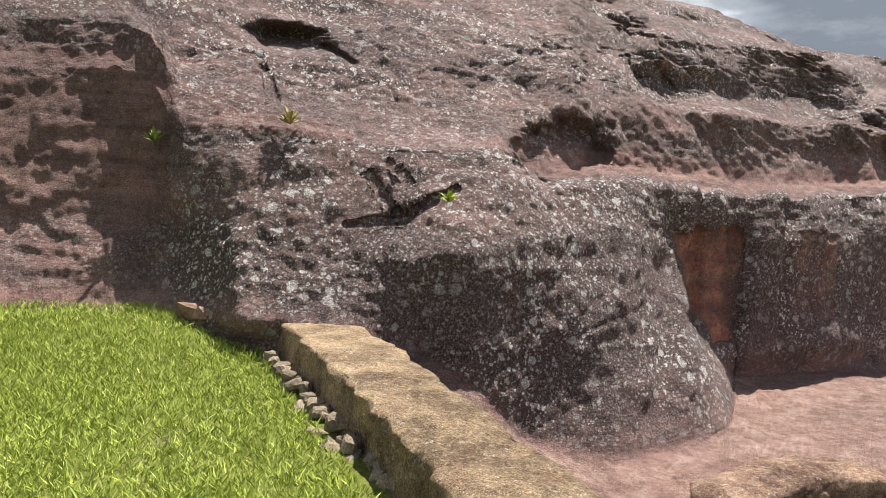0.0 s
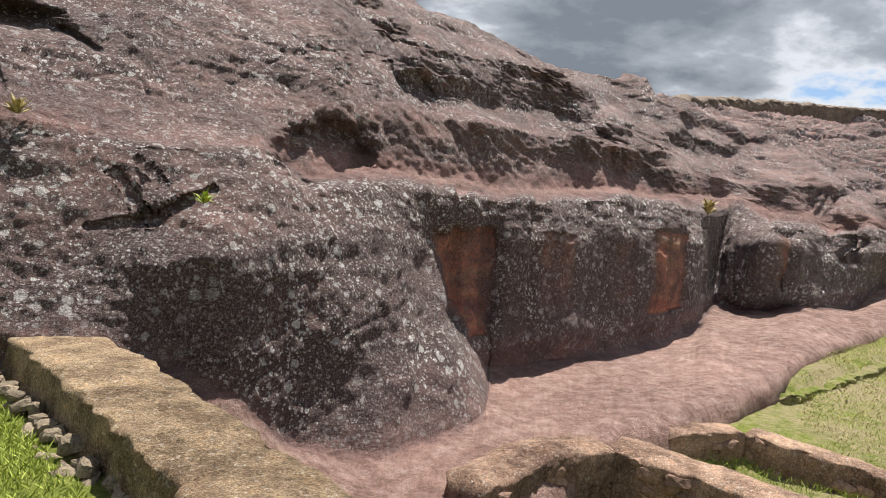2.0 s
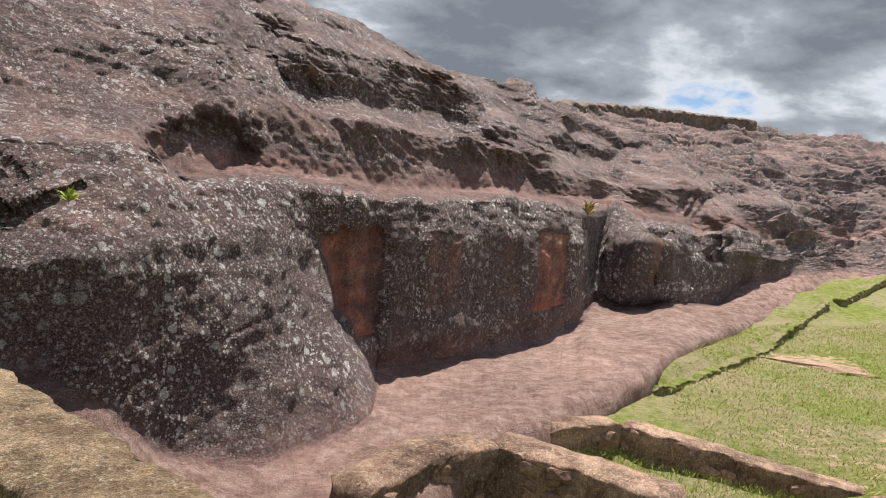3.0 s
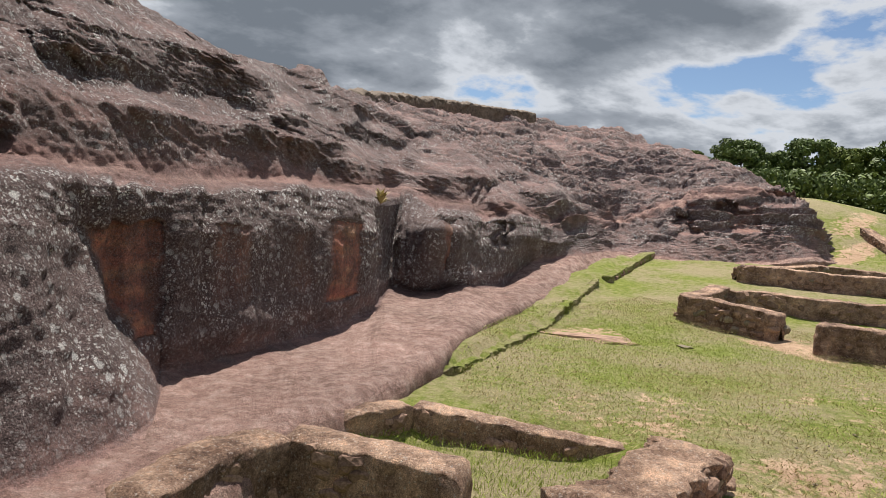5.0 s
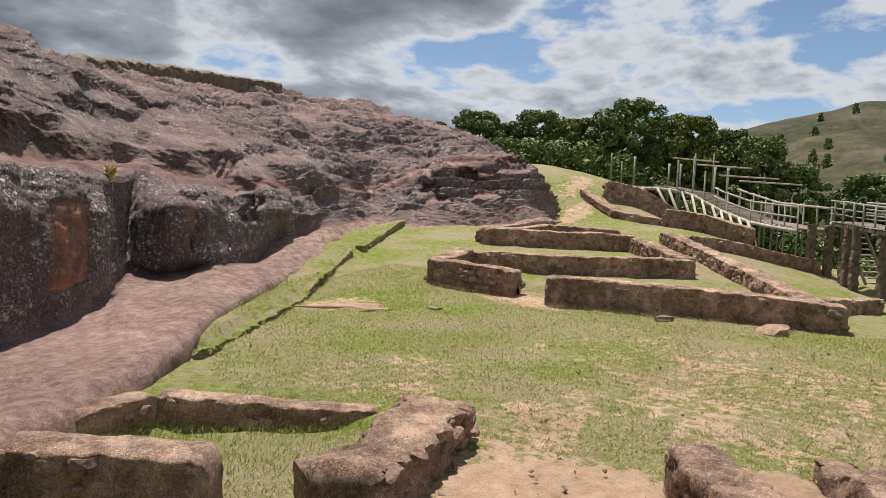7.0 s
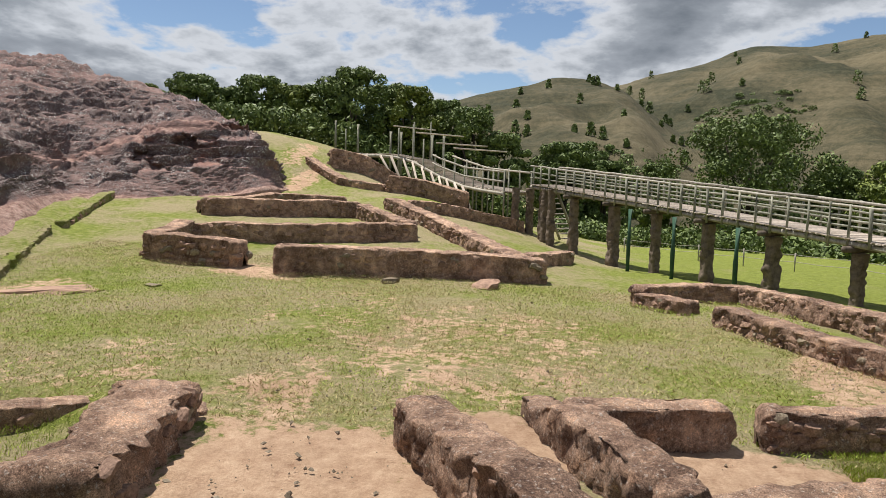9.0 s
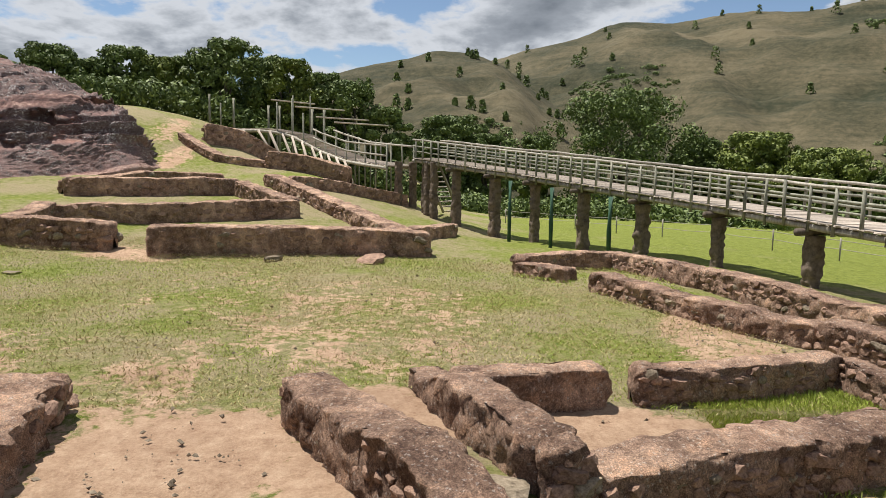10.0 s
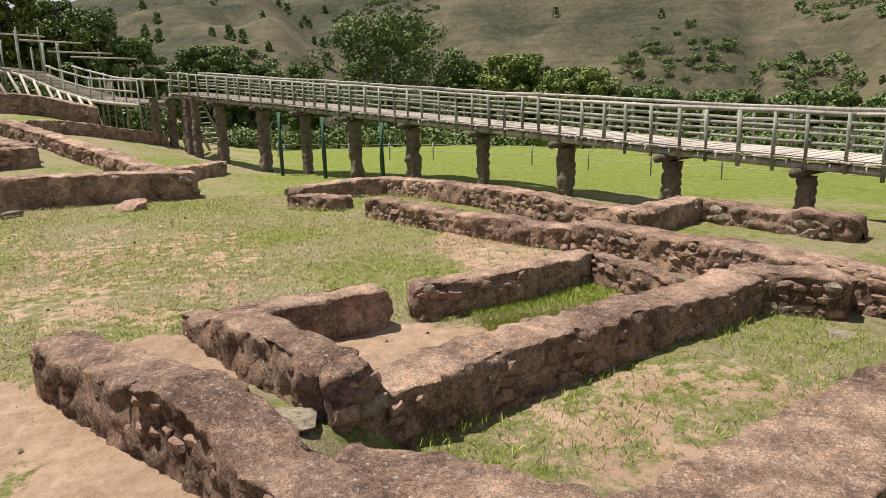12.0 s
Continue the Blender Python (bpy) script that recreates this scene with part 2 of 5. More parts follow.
def plain_noisy(name, dark, light, scale=6.0, rough=0.8, strength=0.4, along=(1, 1, 1), per_object=0.0):
    m, t, b, w = material(name)
    n = noise_tex(t, stretch(t, w, *along), scale, 7, 0.68)
    n2 = noise_tex(t, w, scale * 0.17, 3)
    col = ramp(t, calc(t, "ADD", calc(t, "MULTIPLY", n, 0.7), calc(t, "MULTIPLY", n2, 0.3)), [(0.35, dark), (0.65, light)])
    if per_object:
        rnd = t.nodes.new("ShaderNodeObjectInfo").outputs["Random"]
        col = mix(t, per_object, col, ramp(t, rnd, [(0.0, (0.62, 0.58, 0.56)), (1.0, (1.3, 1.25, 1.18))]), "MULTIPLY")
    finish(t, b, col, rough, n, strength, 0.02)
    return m


def ground_material():
    m, t, b, w = material("worn_turf")
    bare = shader(t, "ShaderNodeAttribute", attribute_name="bare").outputs["Fac"]
    fine = noise_tex(t, w, 30, 5, 0.8)
    tuft = noise_tex(t, w, 5.0, 7, 0.75)
    big = noise_tex(t, w, 0.35, 5, 0.6)
    turf = ramp(t, calc(t, "ADD", calc(t, "MULTIPLY", fine, 0.55), calc(t, "MULTIPLY", tuft, 0.45)),
                [(0.36, (0.065, 0.085, 0.012)), (0.5, (0.165, 0.195, 0.03)), (0.64, (0.30, 0.32, 0.075))])
    dry = ramp(t, fine, [(0.32, (0.15, 0.115, 0.06)), (0.68, (0.42, 0.35, 0.21))])
    k = calc(t, "ADD", calc(t, "ADD", calc(t, "MULTIPLY", big, 0.55), calc(t, "MULTIPLY", tuft, 0.45)), calc(t, "MULTIPLY", calc(t, "MINIMUM", bare, 0.0), 0.14))
    col = mix(t, ramp(t, k, [(0.43, 0.0), (0.55, 0.92)]), turf, dry)
    soil = ramp(t, calc(t, "ADD", calc(t, "MULTIPLY", tuft, 0.6), calc(t, "MULTIPLY", fine, 0.4)), [(0.32, (0.27, 0.16, 0.10)), (0.5, (0.47, 0.33, 0.225)), (0.68, (0.62, 0.47, 0.34))])
    soil = mix(t, 0.6, soil, ramp(t, noise_tex(t, w, 0.9, 4), [(0.35, (0.72, 0.62, 0.55)), (0.65, (1.1, 1.05, 1.0))]), "MULTIPLY")
    edge = calc(t, "ADD", bare, calc(t, "ADD", calc(t, "MULTIPLY", calc(t, "SUBTRACT", tuft, 0.5), 1.7), calc(t, "MULTIPLY", calc(t, "SUBTRACT", noise_tex(t, w, 1.3, 5), 0.5), 1.3)))
    col = mix(t, ramp(t, edge, [(0.42, 0.0), (0.6, 1.0)]), col, soil)
    finish(t, b, col, 0.95, calc(t, "ADD", fine, tuft), 0.9, 0.05)
    return m


def leaf_material(name, dark, light):
    m, t, b, w = material(name)
    geo = t.nodes.new("ShaderNodeNewGeometry").outputs["Random Per Island"]
    big = noise_tex(t, w, 0.35, 3)
    col = ramp(t, calc(t, "ADD", calc(t, "MULTIPLY", geo, 0.6), calc(t, "MULTIPLY", big, 0.4)), [(0.2, dark), (0.8, light)])
    finish(t, b, col, 0.6)
    return m


ROCK = rock_material()
TURF = ground_material()
EARTH = earth_material("eroded_earth_wall", (0.13, 0.082, 0.06), (0.54, 0.38, 0.28), (0.56, 0.52, 0.47), speckle=0.6)
EARTH_TAN = earth_material("tan_earth_cap", (0.14, 0.10, 0.06), (0.47, 0.36, 0.235), (0.55, 0.51, 0.43), speckle=0.5)
STONE = plain_noisy("reddish_field_stone", (0.10, 0.060, 0.046), (0.40, 0.27, 0.20), 9.0, 0.9, 0.6, per_object=0.7)
STONE_PALE = plain_noisy("pale_field_stone", (0.085, 0.066, 0.045), (0.34, 0.285, 0.21), 9.0, 0.9, 0.6, per_object=0.6)
WOOD = plain_noisy("grey_weathered_timber", (0.20, 0.18, 0.15), (0.48, 0.46, 0.40), 14.0, 0.85, 0.4, (1, 1, 0.25), per_object=0.5)
WOOD_GREEN = plain_noisy("greenish_round_timber", (0.12, 0.122, 0.095), (0.36, 0.362, 0.295), 14.0, 0.85, 0.4, (1, 1, 0.3), per_object=0.4)
DECK = plain_noisy("sun_bleached_boards", (0.30, 0.255, 0.21), (0.56, 0.50, 0.44), 10.0, 0.85, 0.4, per_object=0.5)
BARK = plain_noisy("bark", (0.06, 0.045, 0.035), (0.17, 0.14, 0.11), 10.0, 0.95, 0.8, (1, 1, 0.3))
PIER = plain_noisy("dark_stone_pier", (0.075, 0.058, 0.046), (0.25, 0.195, 0.15), 7.0, 0.95, 0.9)
PAINT_GREEN = plain_noisy("green_painted_pole", (0.03, 0.075, 0.05), (0.06, 0.12, 0.08), 9.0, 0.6, 0.2)
LEAF = leaf_material("broad_leaves", (0.052, 0.082, 0.02), (0.165, 0.215, 0.06))
LEAF_LIGHT = leaf_material("yellowish_leaves", (0.06, 0.09, 0.015), (0.20, 0.235, 0.05))
GRASS = leaf_material("grass_blades", (0.16, 0.21, 0.024), (0.43, 0.50, 0.10))
STRAW = leaf_material("dry_grass_blades", (0.26, 0.205, 0.08), (0.50, 0.42, 0.20))


# ---- the carved rock ----
# break lines of the outcrop, from its foot to its crest: direction seen from the pole, distance, height
LEDGE = [(-80, 6.9, 0.9), (-33, 6.9, 0.85), (-22, 6.7, 1.05), (-11, 6.0, 1.05), (-6, 5.9, 0.9), (0, 5.5, 0.3), (5, 4.9, 0.14), (12, 4.9, 0.12),
         (22, 5.7, 0.14), (27, 6.6, 0.2), (30.4, 7.85, 0.25), (34.1, 8.43, 0.25), (37.9, 9.94, 0.25), (40.8, 11.65, 0.28), (47.3, 19.43, 0.35),
         (49.5, 22.5, 0.5), (51.5, 26.5, 0.9), (54, 32.5, 1.4), (61.6, 33.0, 1.4), (67, 34.6, 1.85), (70, 38, 1.9)]
FOOT = [(-80, 7.2, 0.92), (-33.4, 7.15, 1.0), (-26.6, 7.1, 1.18), (-24.3, 7.15, 1.24), (-22.3, 6.9, 1.2), (-18.5, 6.25, 1.27), (-11, 6.1, 1.25),
        (-8, 6.1, 1.18), (-5, 6.25, 1.06), (-0.5, 6.2, 0.76), (3.8, 6.4, 0.28), (11, 6.6, 0.1), (15.6, 7.2, 0.08), (19.2, 7.95, 0.08), (19.8, 9.8, 0.12), (25.9, 11.4, 0.12),
        (32.4, 13.9, 0.14), (35.2, 15.9, 0.3), (36.2, 19.4, 0.5), (38.3, 19.2, 0.35), (42.5, 20, 0.55), (45.2, 22, 0.6), (47.2, 25, 1.22),
        (50.7, 27.5, 1.52), (53.6, 33, 1.65), (57.9, 33, 1.51), (61.6, 33.5, 1.5), (67, 35, 2.03), (70, 39, 2.0)]
BULGE = [(-80, 8.0, 1.8), (-33.5, 8.0, 1.85), (-26.7, 7.65, 1.85), (-24.1, 7.5, 1.85), (-22, 7.15, 1.95), (-18.8, 6.7, 1.93), (-11.3, 6.55, 1.82), (-7, 6.3, 1.82),
         (-1.3, 6.3, 1.9), (6.1, 7.1, 2.06), (11.8, 8.1, 2.2), (12.9, 8.35, 2.14), (13.5, 8.95, 2.1), (16, 9.1, 2.08), (24.8, 11.06, 2.04), (31.5, 13.84, 2.17),
         (35, 16.1, 1.96), (36, 20, 1.64), (38.5, 19.6, 2.0), (39.4, 18.8, 2.18), (42.3, 20.6, 1.88), (46.2, 23, 2.09), (49.3, 26.5, 1.92), (53.6, 34, 2.06),
         (61.4, 34.5, 2.78), (66.4, 36, 3.53), (70, 40, 2.3)]
STEP1 = [(-80, 8.9, 3.1), (-33.6, 8.5, 3.2), (-27.1, 8.15, 3.42), (-24.5, 7.8, 3.2), (-22.7, 7.3, 2.6), (-16.6, 7.15, 2.73), (-7.4, 7.1, 2.82), (0.4, 7.3, 2.87),
         (4.1, 7.4, 2.58), (9.3, 8.21, 2.61), (15.7, 9.22, 2.58), (22.3, 10.84, 2.63), (29, 13.38, 2.87), (33.4, 15.75, 2.83), (35, 17.2, 2.64),
         (36.2, 20.8, 2.83), (38.4, 20.6, 2.75), (39.5, 19.8, 2.54), (42.2, 21, 2.43), (46.1, 23.5, 2.75), (49.2, 27.5, 2.21), (53.5, 36, 2.57), (59.6, 36, 4.18), (61.6, 36, 4.26),
         (65.9, 37, 4.33), (70, 41, 2.5)]
STEP1_BACK = [(-80, 8.2, 3.4), (-33.6, 8.7, 3.42), (-27.1, 8.4, 3.57), (-24.5, 7.7, 3.35), (-22.7, 7.2, 2.81), (-16.5, 7.2, 2.93), (-7.3, 7.3, 2.9),
              (0.6, 7.8, 3), (4.3, 8, 2.63), (8.1, 9.08, 2.75), (15.7, 10.64, 2.85), (22.3, 12.52, 2.88), (29, 15.48, 3.03), (33.4, 18.24, 3.08),
              (35.5, 21.2, 3.25), (39.9, 22, 3.04), (43, 23.5, 2.81), (46, 25.5, 2.98), (49.2, 29.5, 2.64), (53.4, 38, 3.15), (59.6, 38, 4.55),
              (61.6, 38, 4.9), (65.5, 38.5, 4.71), (70, 42, 2.7)]
STEP2 = [(-80, 8.5, 3.8), (-33.7, 8.9, 3.8), (-27.2, 8.6, 3.95), (-24.5, 8, 3.71), (-22.8, 7.8, 3.24), (-16.5, 7.8, 3.22), (-7.3, 8, 3.24), (0.5, 8.7, 3.39),
         (5.7, 9.5, 3.61), (8.1, 9.91, 3.64), (13.2, 10.9, 3.72), (17.5, 12.08, 3.89), (24.2, 14.41, 3.94), (28.7, 16.69, 4.03), (31.8, 18.82, 4.12),
         (35.4, 21.5, 3.81), (37.6, 22.5, 3.76), (40.2, 23.5, 3.81), (43.7, 26, 3.89), (47.3, 29.5, 3.59), (53.3, 40, 4.09), (59.5, 40, 5.24),
         (65.5, 40, 5.03), (70, 43, 2.9)]
STEP2_BACK = [(-80, 9, 4.3), (-33.7, 9.4, 4.27), (-27.2, 9.2, 4.49), (-22.7, 8.6, 3.67), (-16.5, 8.4, 3.57), (-7.3, 8.5, 3.53), (0.5, 9.2, 3.71),
              (5.7, 10, 3.94), (12, 11.2, 3.99), (17.5, 13.58, 4.15), (24.2, 16.38, 4.28), (28.6, 18.94, 4.45), (33.2, 22.4, 4.42), (37.5, 25, 4.18),
              (40.1, 26.5, 4.31), (44.1, 29.5, 4.38), (47.2, 33, 4.09), (53.3, 42, 4.96), (59.5, 42, 5.84), (65.1, 41.5, 5.2), (70, 44, 3)]
STEP3 = [(-80, 10, 5.5), (-33.6, 10.6, 5.52), (-27.2, 10.5, 5.79), (-16.5, 9.4, 4.16), (-7.4, 9.6, 4.36), (5.5, 10.9, 4.71), (12, 13.2, 4.95),
         (17.5, 15.2, 4.97), (24.2, 17.9, 5.02), (28.6, 20.9, 5.2), (33.2, 26.3, 5.45), (37.5, 30, 5.5), (40, 31.5, 5.35),
         (44.4, 34.5, 5.37), (48.8, 40, 5.56), (53.1, 45, 6.14), (59.4, 44, 6.48), (64.2, 42.7, 5.55), (70, 45, 3.2)]
STEP4 = [(-80, 13, 8), (-33.6, 13.5, 8.11), (-27.2, 13.5, 8.59), (-16.7, 11.8, 6.23), (-7.6, 12, 6.12), (5.2, 13, 6.0), (12, 15.5, 6.0), (17.5, 16.9, 5.85),
         (24.2, 19.5, 5.8), (28.6, 22.9, 6.0), (33.2, 30, 6.6), (37.5, 35.5, 6.9), (40.8, 38, 6.9), (46.5, 45, 7.36), (53, 48, 7.65), (59.4, 46, 7.1),
         (63, 44, 6), (70, 45.5, 3.4)]
CREST = [(-80, 18, 11.5), (-33.5, 18, 12.07), (-27.3, 18, 12.4), (-7.8, 17, 9.8), (5.2, 17, 8.2), (12, 17.6, 7.0), (15.7, 18, 6.75), (19.2, 18.8, 6.5), (21.6, 20, 6.45),
         (23.8, 21, 6.5), (28.3, 24.5, 6.7), (31.5, 30, 7.25), (35.4, 38, 8.26), (40.8, 46, 9.1), (46.4, 52, 9.57), (52.9, 54, 9.5), (57.2, 51, 8.04), (61.4, 47, 6.66), (64, 46, 5.5), (70, 46, 3.5)]
SKYLINE = [(60, 50.0), (62.5, 6.05), (64.3, 5.3), (66, 4.5), (67, 3.7), (67.8, 2.8), (68.6, 1.3), (69.4, 0.6), (70, 0.2)]

# carved niches and holes: directions from, to; heights from, to; depth; how fresh the stone inside is
NICHES = [(14.3, 19.4, 0.55, 2.12, 0.15, 1.0), (23.3, 26.0, 0.95, 2.16, 0.1, 0.6), (28.9, 30.2, 0.95, 2.05, 0.07, 0.4), (31.5, 33.9, 0.35, 2.28, 0.18, 1.0),
          (39.7, 40.9, 0.7, 2.35, 0.35, 0.8), (41.8, 42.35, 3.05, 3.6, 0.3, 0.0), (42.6, 43.05, 3.05, 3.6, 0.3, 0.0), (43.2, 43.7, 3.1, 3.62, 0.3, 0.0),
          (44.4, 44.85, 1.8, 2.5, 0.25, 0.1), (45.2, 45.6, 1.8, 2.5, 0.25, 0.1), (1.7, 3.2, 1.22, 1.72, 0.03, 0.55), (4.6, 6.0, 1.3, 1.7, 0.03, 0.5),
          (61.6, 63.7, 3.0, 4.15, 0.45, 0.3),
          (57.9, 59.2, 2.5, 4.0, 0.6, 0.1)]

# buttress edges that run down between the terraces: from direction, height; to direction, height; height of the rib
RIBS = [(37.6, 6.5, 42.2, 4.36, 0.4), (28.2, 7.1, 32.5, 5.55, 0.3), (32.5, 5.55, 36, 4.98, 0.3),
        (41.6, 2.4, 41.9, 0.72, 0.3), (37.2, 2.9, 38.9, 0.79, 0.3), (47.6, 3.59, 51.7, 2.44, 0.35)]
# lips of the rock terraces: distance; height of the face below the lip; how far it stands out; the lip's line in directions and elevations
LIPS = [(15, 0.26, 0.34, ((8.0, 14.6), (10.8, 13.85), (13.1, 13.5), (14.8, 13.2), (16.6, 12.4), (18.3, 12.0), (20.1, 11.6), (23, 10.7))),
        (15, 0.34, 0.46, ((9.6, 13.1), (10.6, 12.85), (13.2, 12.2), (14.9, 11.9), (17.1, 11.7), (19.3, 11.3), (21.5, 10.85), (23.7, 10.4))),
        (15, 0.85, 1.0, ((12.6, 11.45), (15, 10.94), (17.2, 10.7), (19.3, 10.6), (21.6, 10.2), (23.8, 10.1), (25.2, 9.4), (26.6, 8.0), (28, 6.9), (29.9, 6.1))),
        (19, 0.3, 0.34, ((22, 11.3), (25.1, 10.75), (26.9, 10.4), (28.2, 9.9), (29.6, 9.35))),
        (20, 0.4, 0.4, ((24.6, 9.6), (26.5, 9.4), (28.3, 8.9), (30.5, 8.6), (32.6, 7.9))),
        (19, 0.6, 0.75, ((27.4, 7.3), (28.5, 7.65), (29.7, 7.8), (31.1, 7.5), (32.2, 6.6))),
        (12, 0.5, 0.35, ((17, 6.5), (19.7, 6.2), (22.3, 6.0), (25.4, 5.8), (28.4, 5.9), (30.3, 5.9), (32.1, 4.9), (33.1, 3.9), (33.7, 2.65))),
        (22, 0.35, 0.4, ((32, 6.6), (34.7, 6.15), (36.4, 5.8))),
        (24, 0.45, 0.5, ((31, 8.9), (33.5, 8.0), (36, 7.2), (38, 6.4))),
        (22, 0.55, 0.45, ((36.9, 4.85), (38.1, 5.25), (40.2, 5.1), (41.3, 4.35))),
        (20, 0.65, 0.4, ((32.8, 3.85), (35.3, 4.05), (37.4, 4.0), (39.5, 3.55))),
        (20, 0.9, 0.45, ((39.1, 3.45), (41.1, 3.8), (42.3, 3.7), (43.7, 2.25), (45.8, 0.7), (47.4, -0.35), (49.6, -1.55))),
        (26, 0.55, 0.7, ((43.6, 3.8), (45.5, 3.85), (47.1, 3.15), (48.3, 2.85))),
        (26, 1.0, 0.9, ((44.6, 2.05), (46.8, 2.45), (49.1, 1.7), (50.3, 1.2), (52.1, 0.2))),
        (12, 2.2, 0.5, ((8.6, 14.4), (9.8, 13.1), (12.1, 11.3), (15, 8.6), (17.3, 6.7), (19.2, 5.4)))]
# hollows worn into the slope: direction, elevation, half widths, depth, tilt
SCOOPS = [(5.8, 2.5, 3.6, 2.6, 0.42, 0.2), (-15.2, 9.3, 3.0, 1.05, 0.55, -0.05), (-11.6, 8.6, 1.6, 0.28, 0.22, -0.45), (64.6, 3.1, 1.4, 0.55, 0.9, 0.0), (61.0, 1.9, 0.9, 0.9, 0.8, 0.3), (10.3, 9.7, 0.5, 0.18, 0.16, -0.9)]
# open cracks and bedding joints: from direction, height; to direction, height; depth
CRACKS = [(-9.3, 2.55, -7.0, 2.19, 0.06), (-10.8, 2.05, -6.6, 2.18, 0.08), (-6.6, 2.18, -2.4, 2.45, 0.16), (-7.7, 2.69, -5.9, 2.48, 0.05), 
          (9.7, 4.59, 11.2, 4.26, 0.2), (11.5, 4.64, 14.0, 4.16, 0.2), (8.1, 4.01, 9.5, 4.0, 0.15), (-16.9, 3.59, -16.2, 3.2, 0.15),
          (0.8, 0.86, 12.8, 1.39, 0.04), (4.6, 0.35, 12.0, 0.8, 0.03)]


def rock_outcrop():
    az = np.concatenate([np.arange(-80, -36, 0.5), np.arange(-36, 70.01, 0.13)])
    even = np.arange(-80, 70.01, 0.2)
    kernel = np.hanning(6)[:-1]
    kernel /= kernel.sum()

    def along(line, col):
        v = np.interp(even, [p[0] for p in line], [p[col] for p in line])
        return np.interp(az, even, np.convolve(np.pad(v, 2, mode="edge"), kernel, "valid"))

    lines = [LEDGE, FOOT, BULGE, STEP1, STEP1_BACK, STEP2, STEP2_BACK, STEP3, STEP4, CREST]
    D, Z = np.array([along(l, 1) for l in lines]), np.array([along(l, 2) for l in lines])
    Z[2:] = np.minimum(Z[2:], np.interp(az, [p[0] for p in SKYLINE], [p[1] for p in SKYLINE]))
    for k in range(4, len(lines)):
        D[k] = np.maximum(D[k], D[k - 1] + 0.12)
    D = np.vstack([D[:1] - 0.12, D, D[-1:] + 5, D[-1:] + 22])
    Z = np.vstack([np.full((1, len(az)), -0.6), Z, Z[-1:] - 0.4, Z[-1:] * 0 - 2.5])
    steps = [4, 28, 64, 52, 28, 44, 26, 60, 60, 46, 8, 8]
    dr, zr, seg = [], [], []
    for k, n in enumerate(steps):
        for j in range(n):
            f = j / n
            dr.append(D[k] * (1 - f) + D[k + 1] * f)
            zr.append(Z[k] * (1 - f) + Z[k + 1] * f)
            seg.append(k - 1 + f)
    d, z, seg = np.array(dr), np.array(zr), np.array(seg)[:, None] + 0 * az
    for _ in range(5):
        for a in (d, z):
            a[1:-1] = a[:-2] * 0.25 + a[1:-1] * 0.5 + a[2:] * 0.25
    A = az[None, :] + 0 * d
    # the leaning slab ends in a slanting edge, and the niche wall stands back behind it
    edge = 14.1 + 1.95 * (2.2 - z) + 2.2 * np.clip(0.8 - z, 0, 1)
    behind = smooth(edge - 0.15, edge + 0.3, A) * smooth(20.6, 19.6, A) * smooth(1.0, 1.06, seg) * smooth(2.5, 2.1, seg)
    d = d + behind * np.maximum(9.05 + (A - 15) * 0.2 - d, 0)
    fresh = np.zeros_like(d)
    carve = np.zeros_like(d)
    wig = 0.25 * vnoise(np.stack([A.ravel() * 0.9, z.ravel() * 3, 0 * z.ravel()], -1), 5).reshape(d.shape)
    for a0, a1, z0, z1, deep, new_stone in NICHES:
        e = 0.16 + 0.04 * (a1 - a0)
        a0 = a0 + (2.5 * np.clip(2.1 - z, 0, 2) if a0 == NICHES[0][0] else 0)
        zz = z + wig * (0.15 if new_stone > 0.3 else 0.5)
        box = smooth(a0 - e, a0 + e, A + wig * (0.3 if new_stone > 0.3 else 1.9)) * smooth(a1 + e, a1 - e, A + wig * (0.3 if new_stone > 0.3 else 1.9)) * smooth(z0 - 0.12, z0 + 0.12, zz) * smooth(z1 + (0.04 if z1 < 2.6 else 0.16), z1 - (0.04 if z1 < 2.6 else 0.1), zz)
        box = box * (seg > 1.3) * (smooth(8.7, 9.0, d) if z1 < 2.2 and a1 > 15 else 1)
        carve = np.maximum(carve, box * deep)
        fresh = np.maximum(fresh, box * new_stone)
    for a0, z0, a1, z1, deep in CRACKS:
        ua, uz = (a1 - a0) * 0.12, z1 - z0
        ra, rz = (A - a0) * 0.12, z - z0
        along_ = np.clip((ra * ua + rz * uz) / (ua * ua + uz * uz), 0, 1)
        gap_ = np.hypot(ra - along_ * ua, rz - along_ * uz) + 0.05 * wig
        carve = np.maximum(carve, deep * 0.6 * smooth(0.035, 0.008, gap_) * (seg > 1.0))
    undercut = smooth(1.0, 1.04, seg) * smooth(1.28, 1.1, seg) * smooth(18, 20, A) * smooth(47, 44, A)
    d = d + carve + 0.22 * undercut
    # weathered pillars between the niches
    wall = smooth(1.05, 1.5, seg) * smooth(4.2, 3.2, seg) * smooth(53, 48, A)
    x, y = polar(A, d)
    P = np.stack([x, y, z], -1)
    q = P.reshape(-1, 3)
    far = smooth(20, 42, d)
    slope = np.maximum(smooth(4.6, 6.0, seg), smooth(24, 30, d) * smooth(1.3, 2.0, seg))
    swell = fbm(q * 0.55, 4, 11).reshape(d.shape)
    knobs = fbm(q * (2.2, 2.2, 2.8), 4, 23).reshape(d.shape)
    pits = fbm(q * 9.0, 3, 31).reshape(d.shape)
    runnels = vnoise(np.stack([A.ravel() * 1.1, 0.15 * z.ravel(), 0 * z.ravel()], -1), 41).reshape(d.shape)
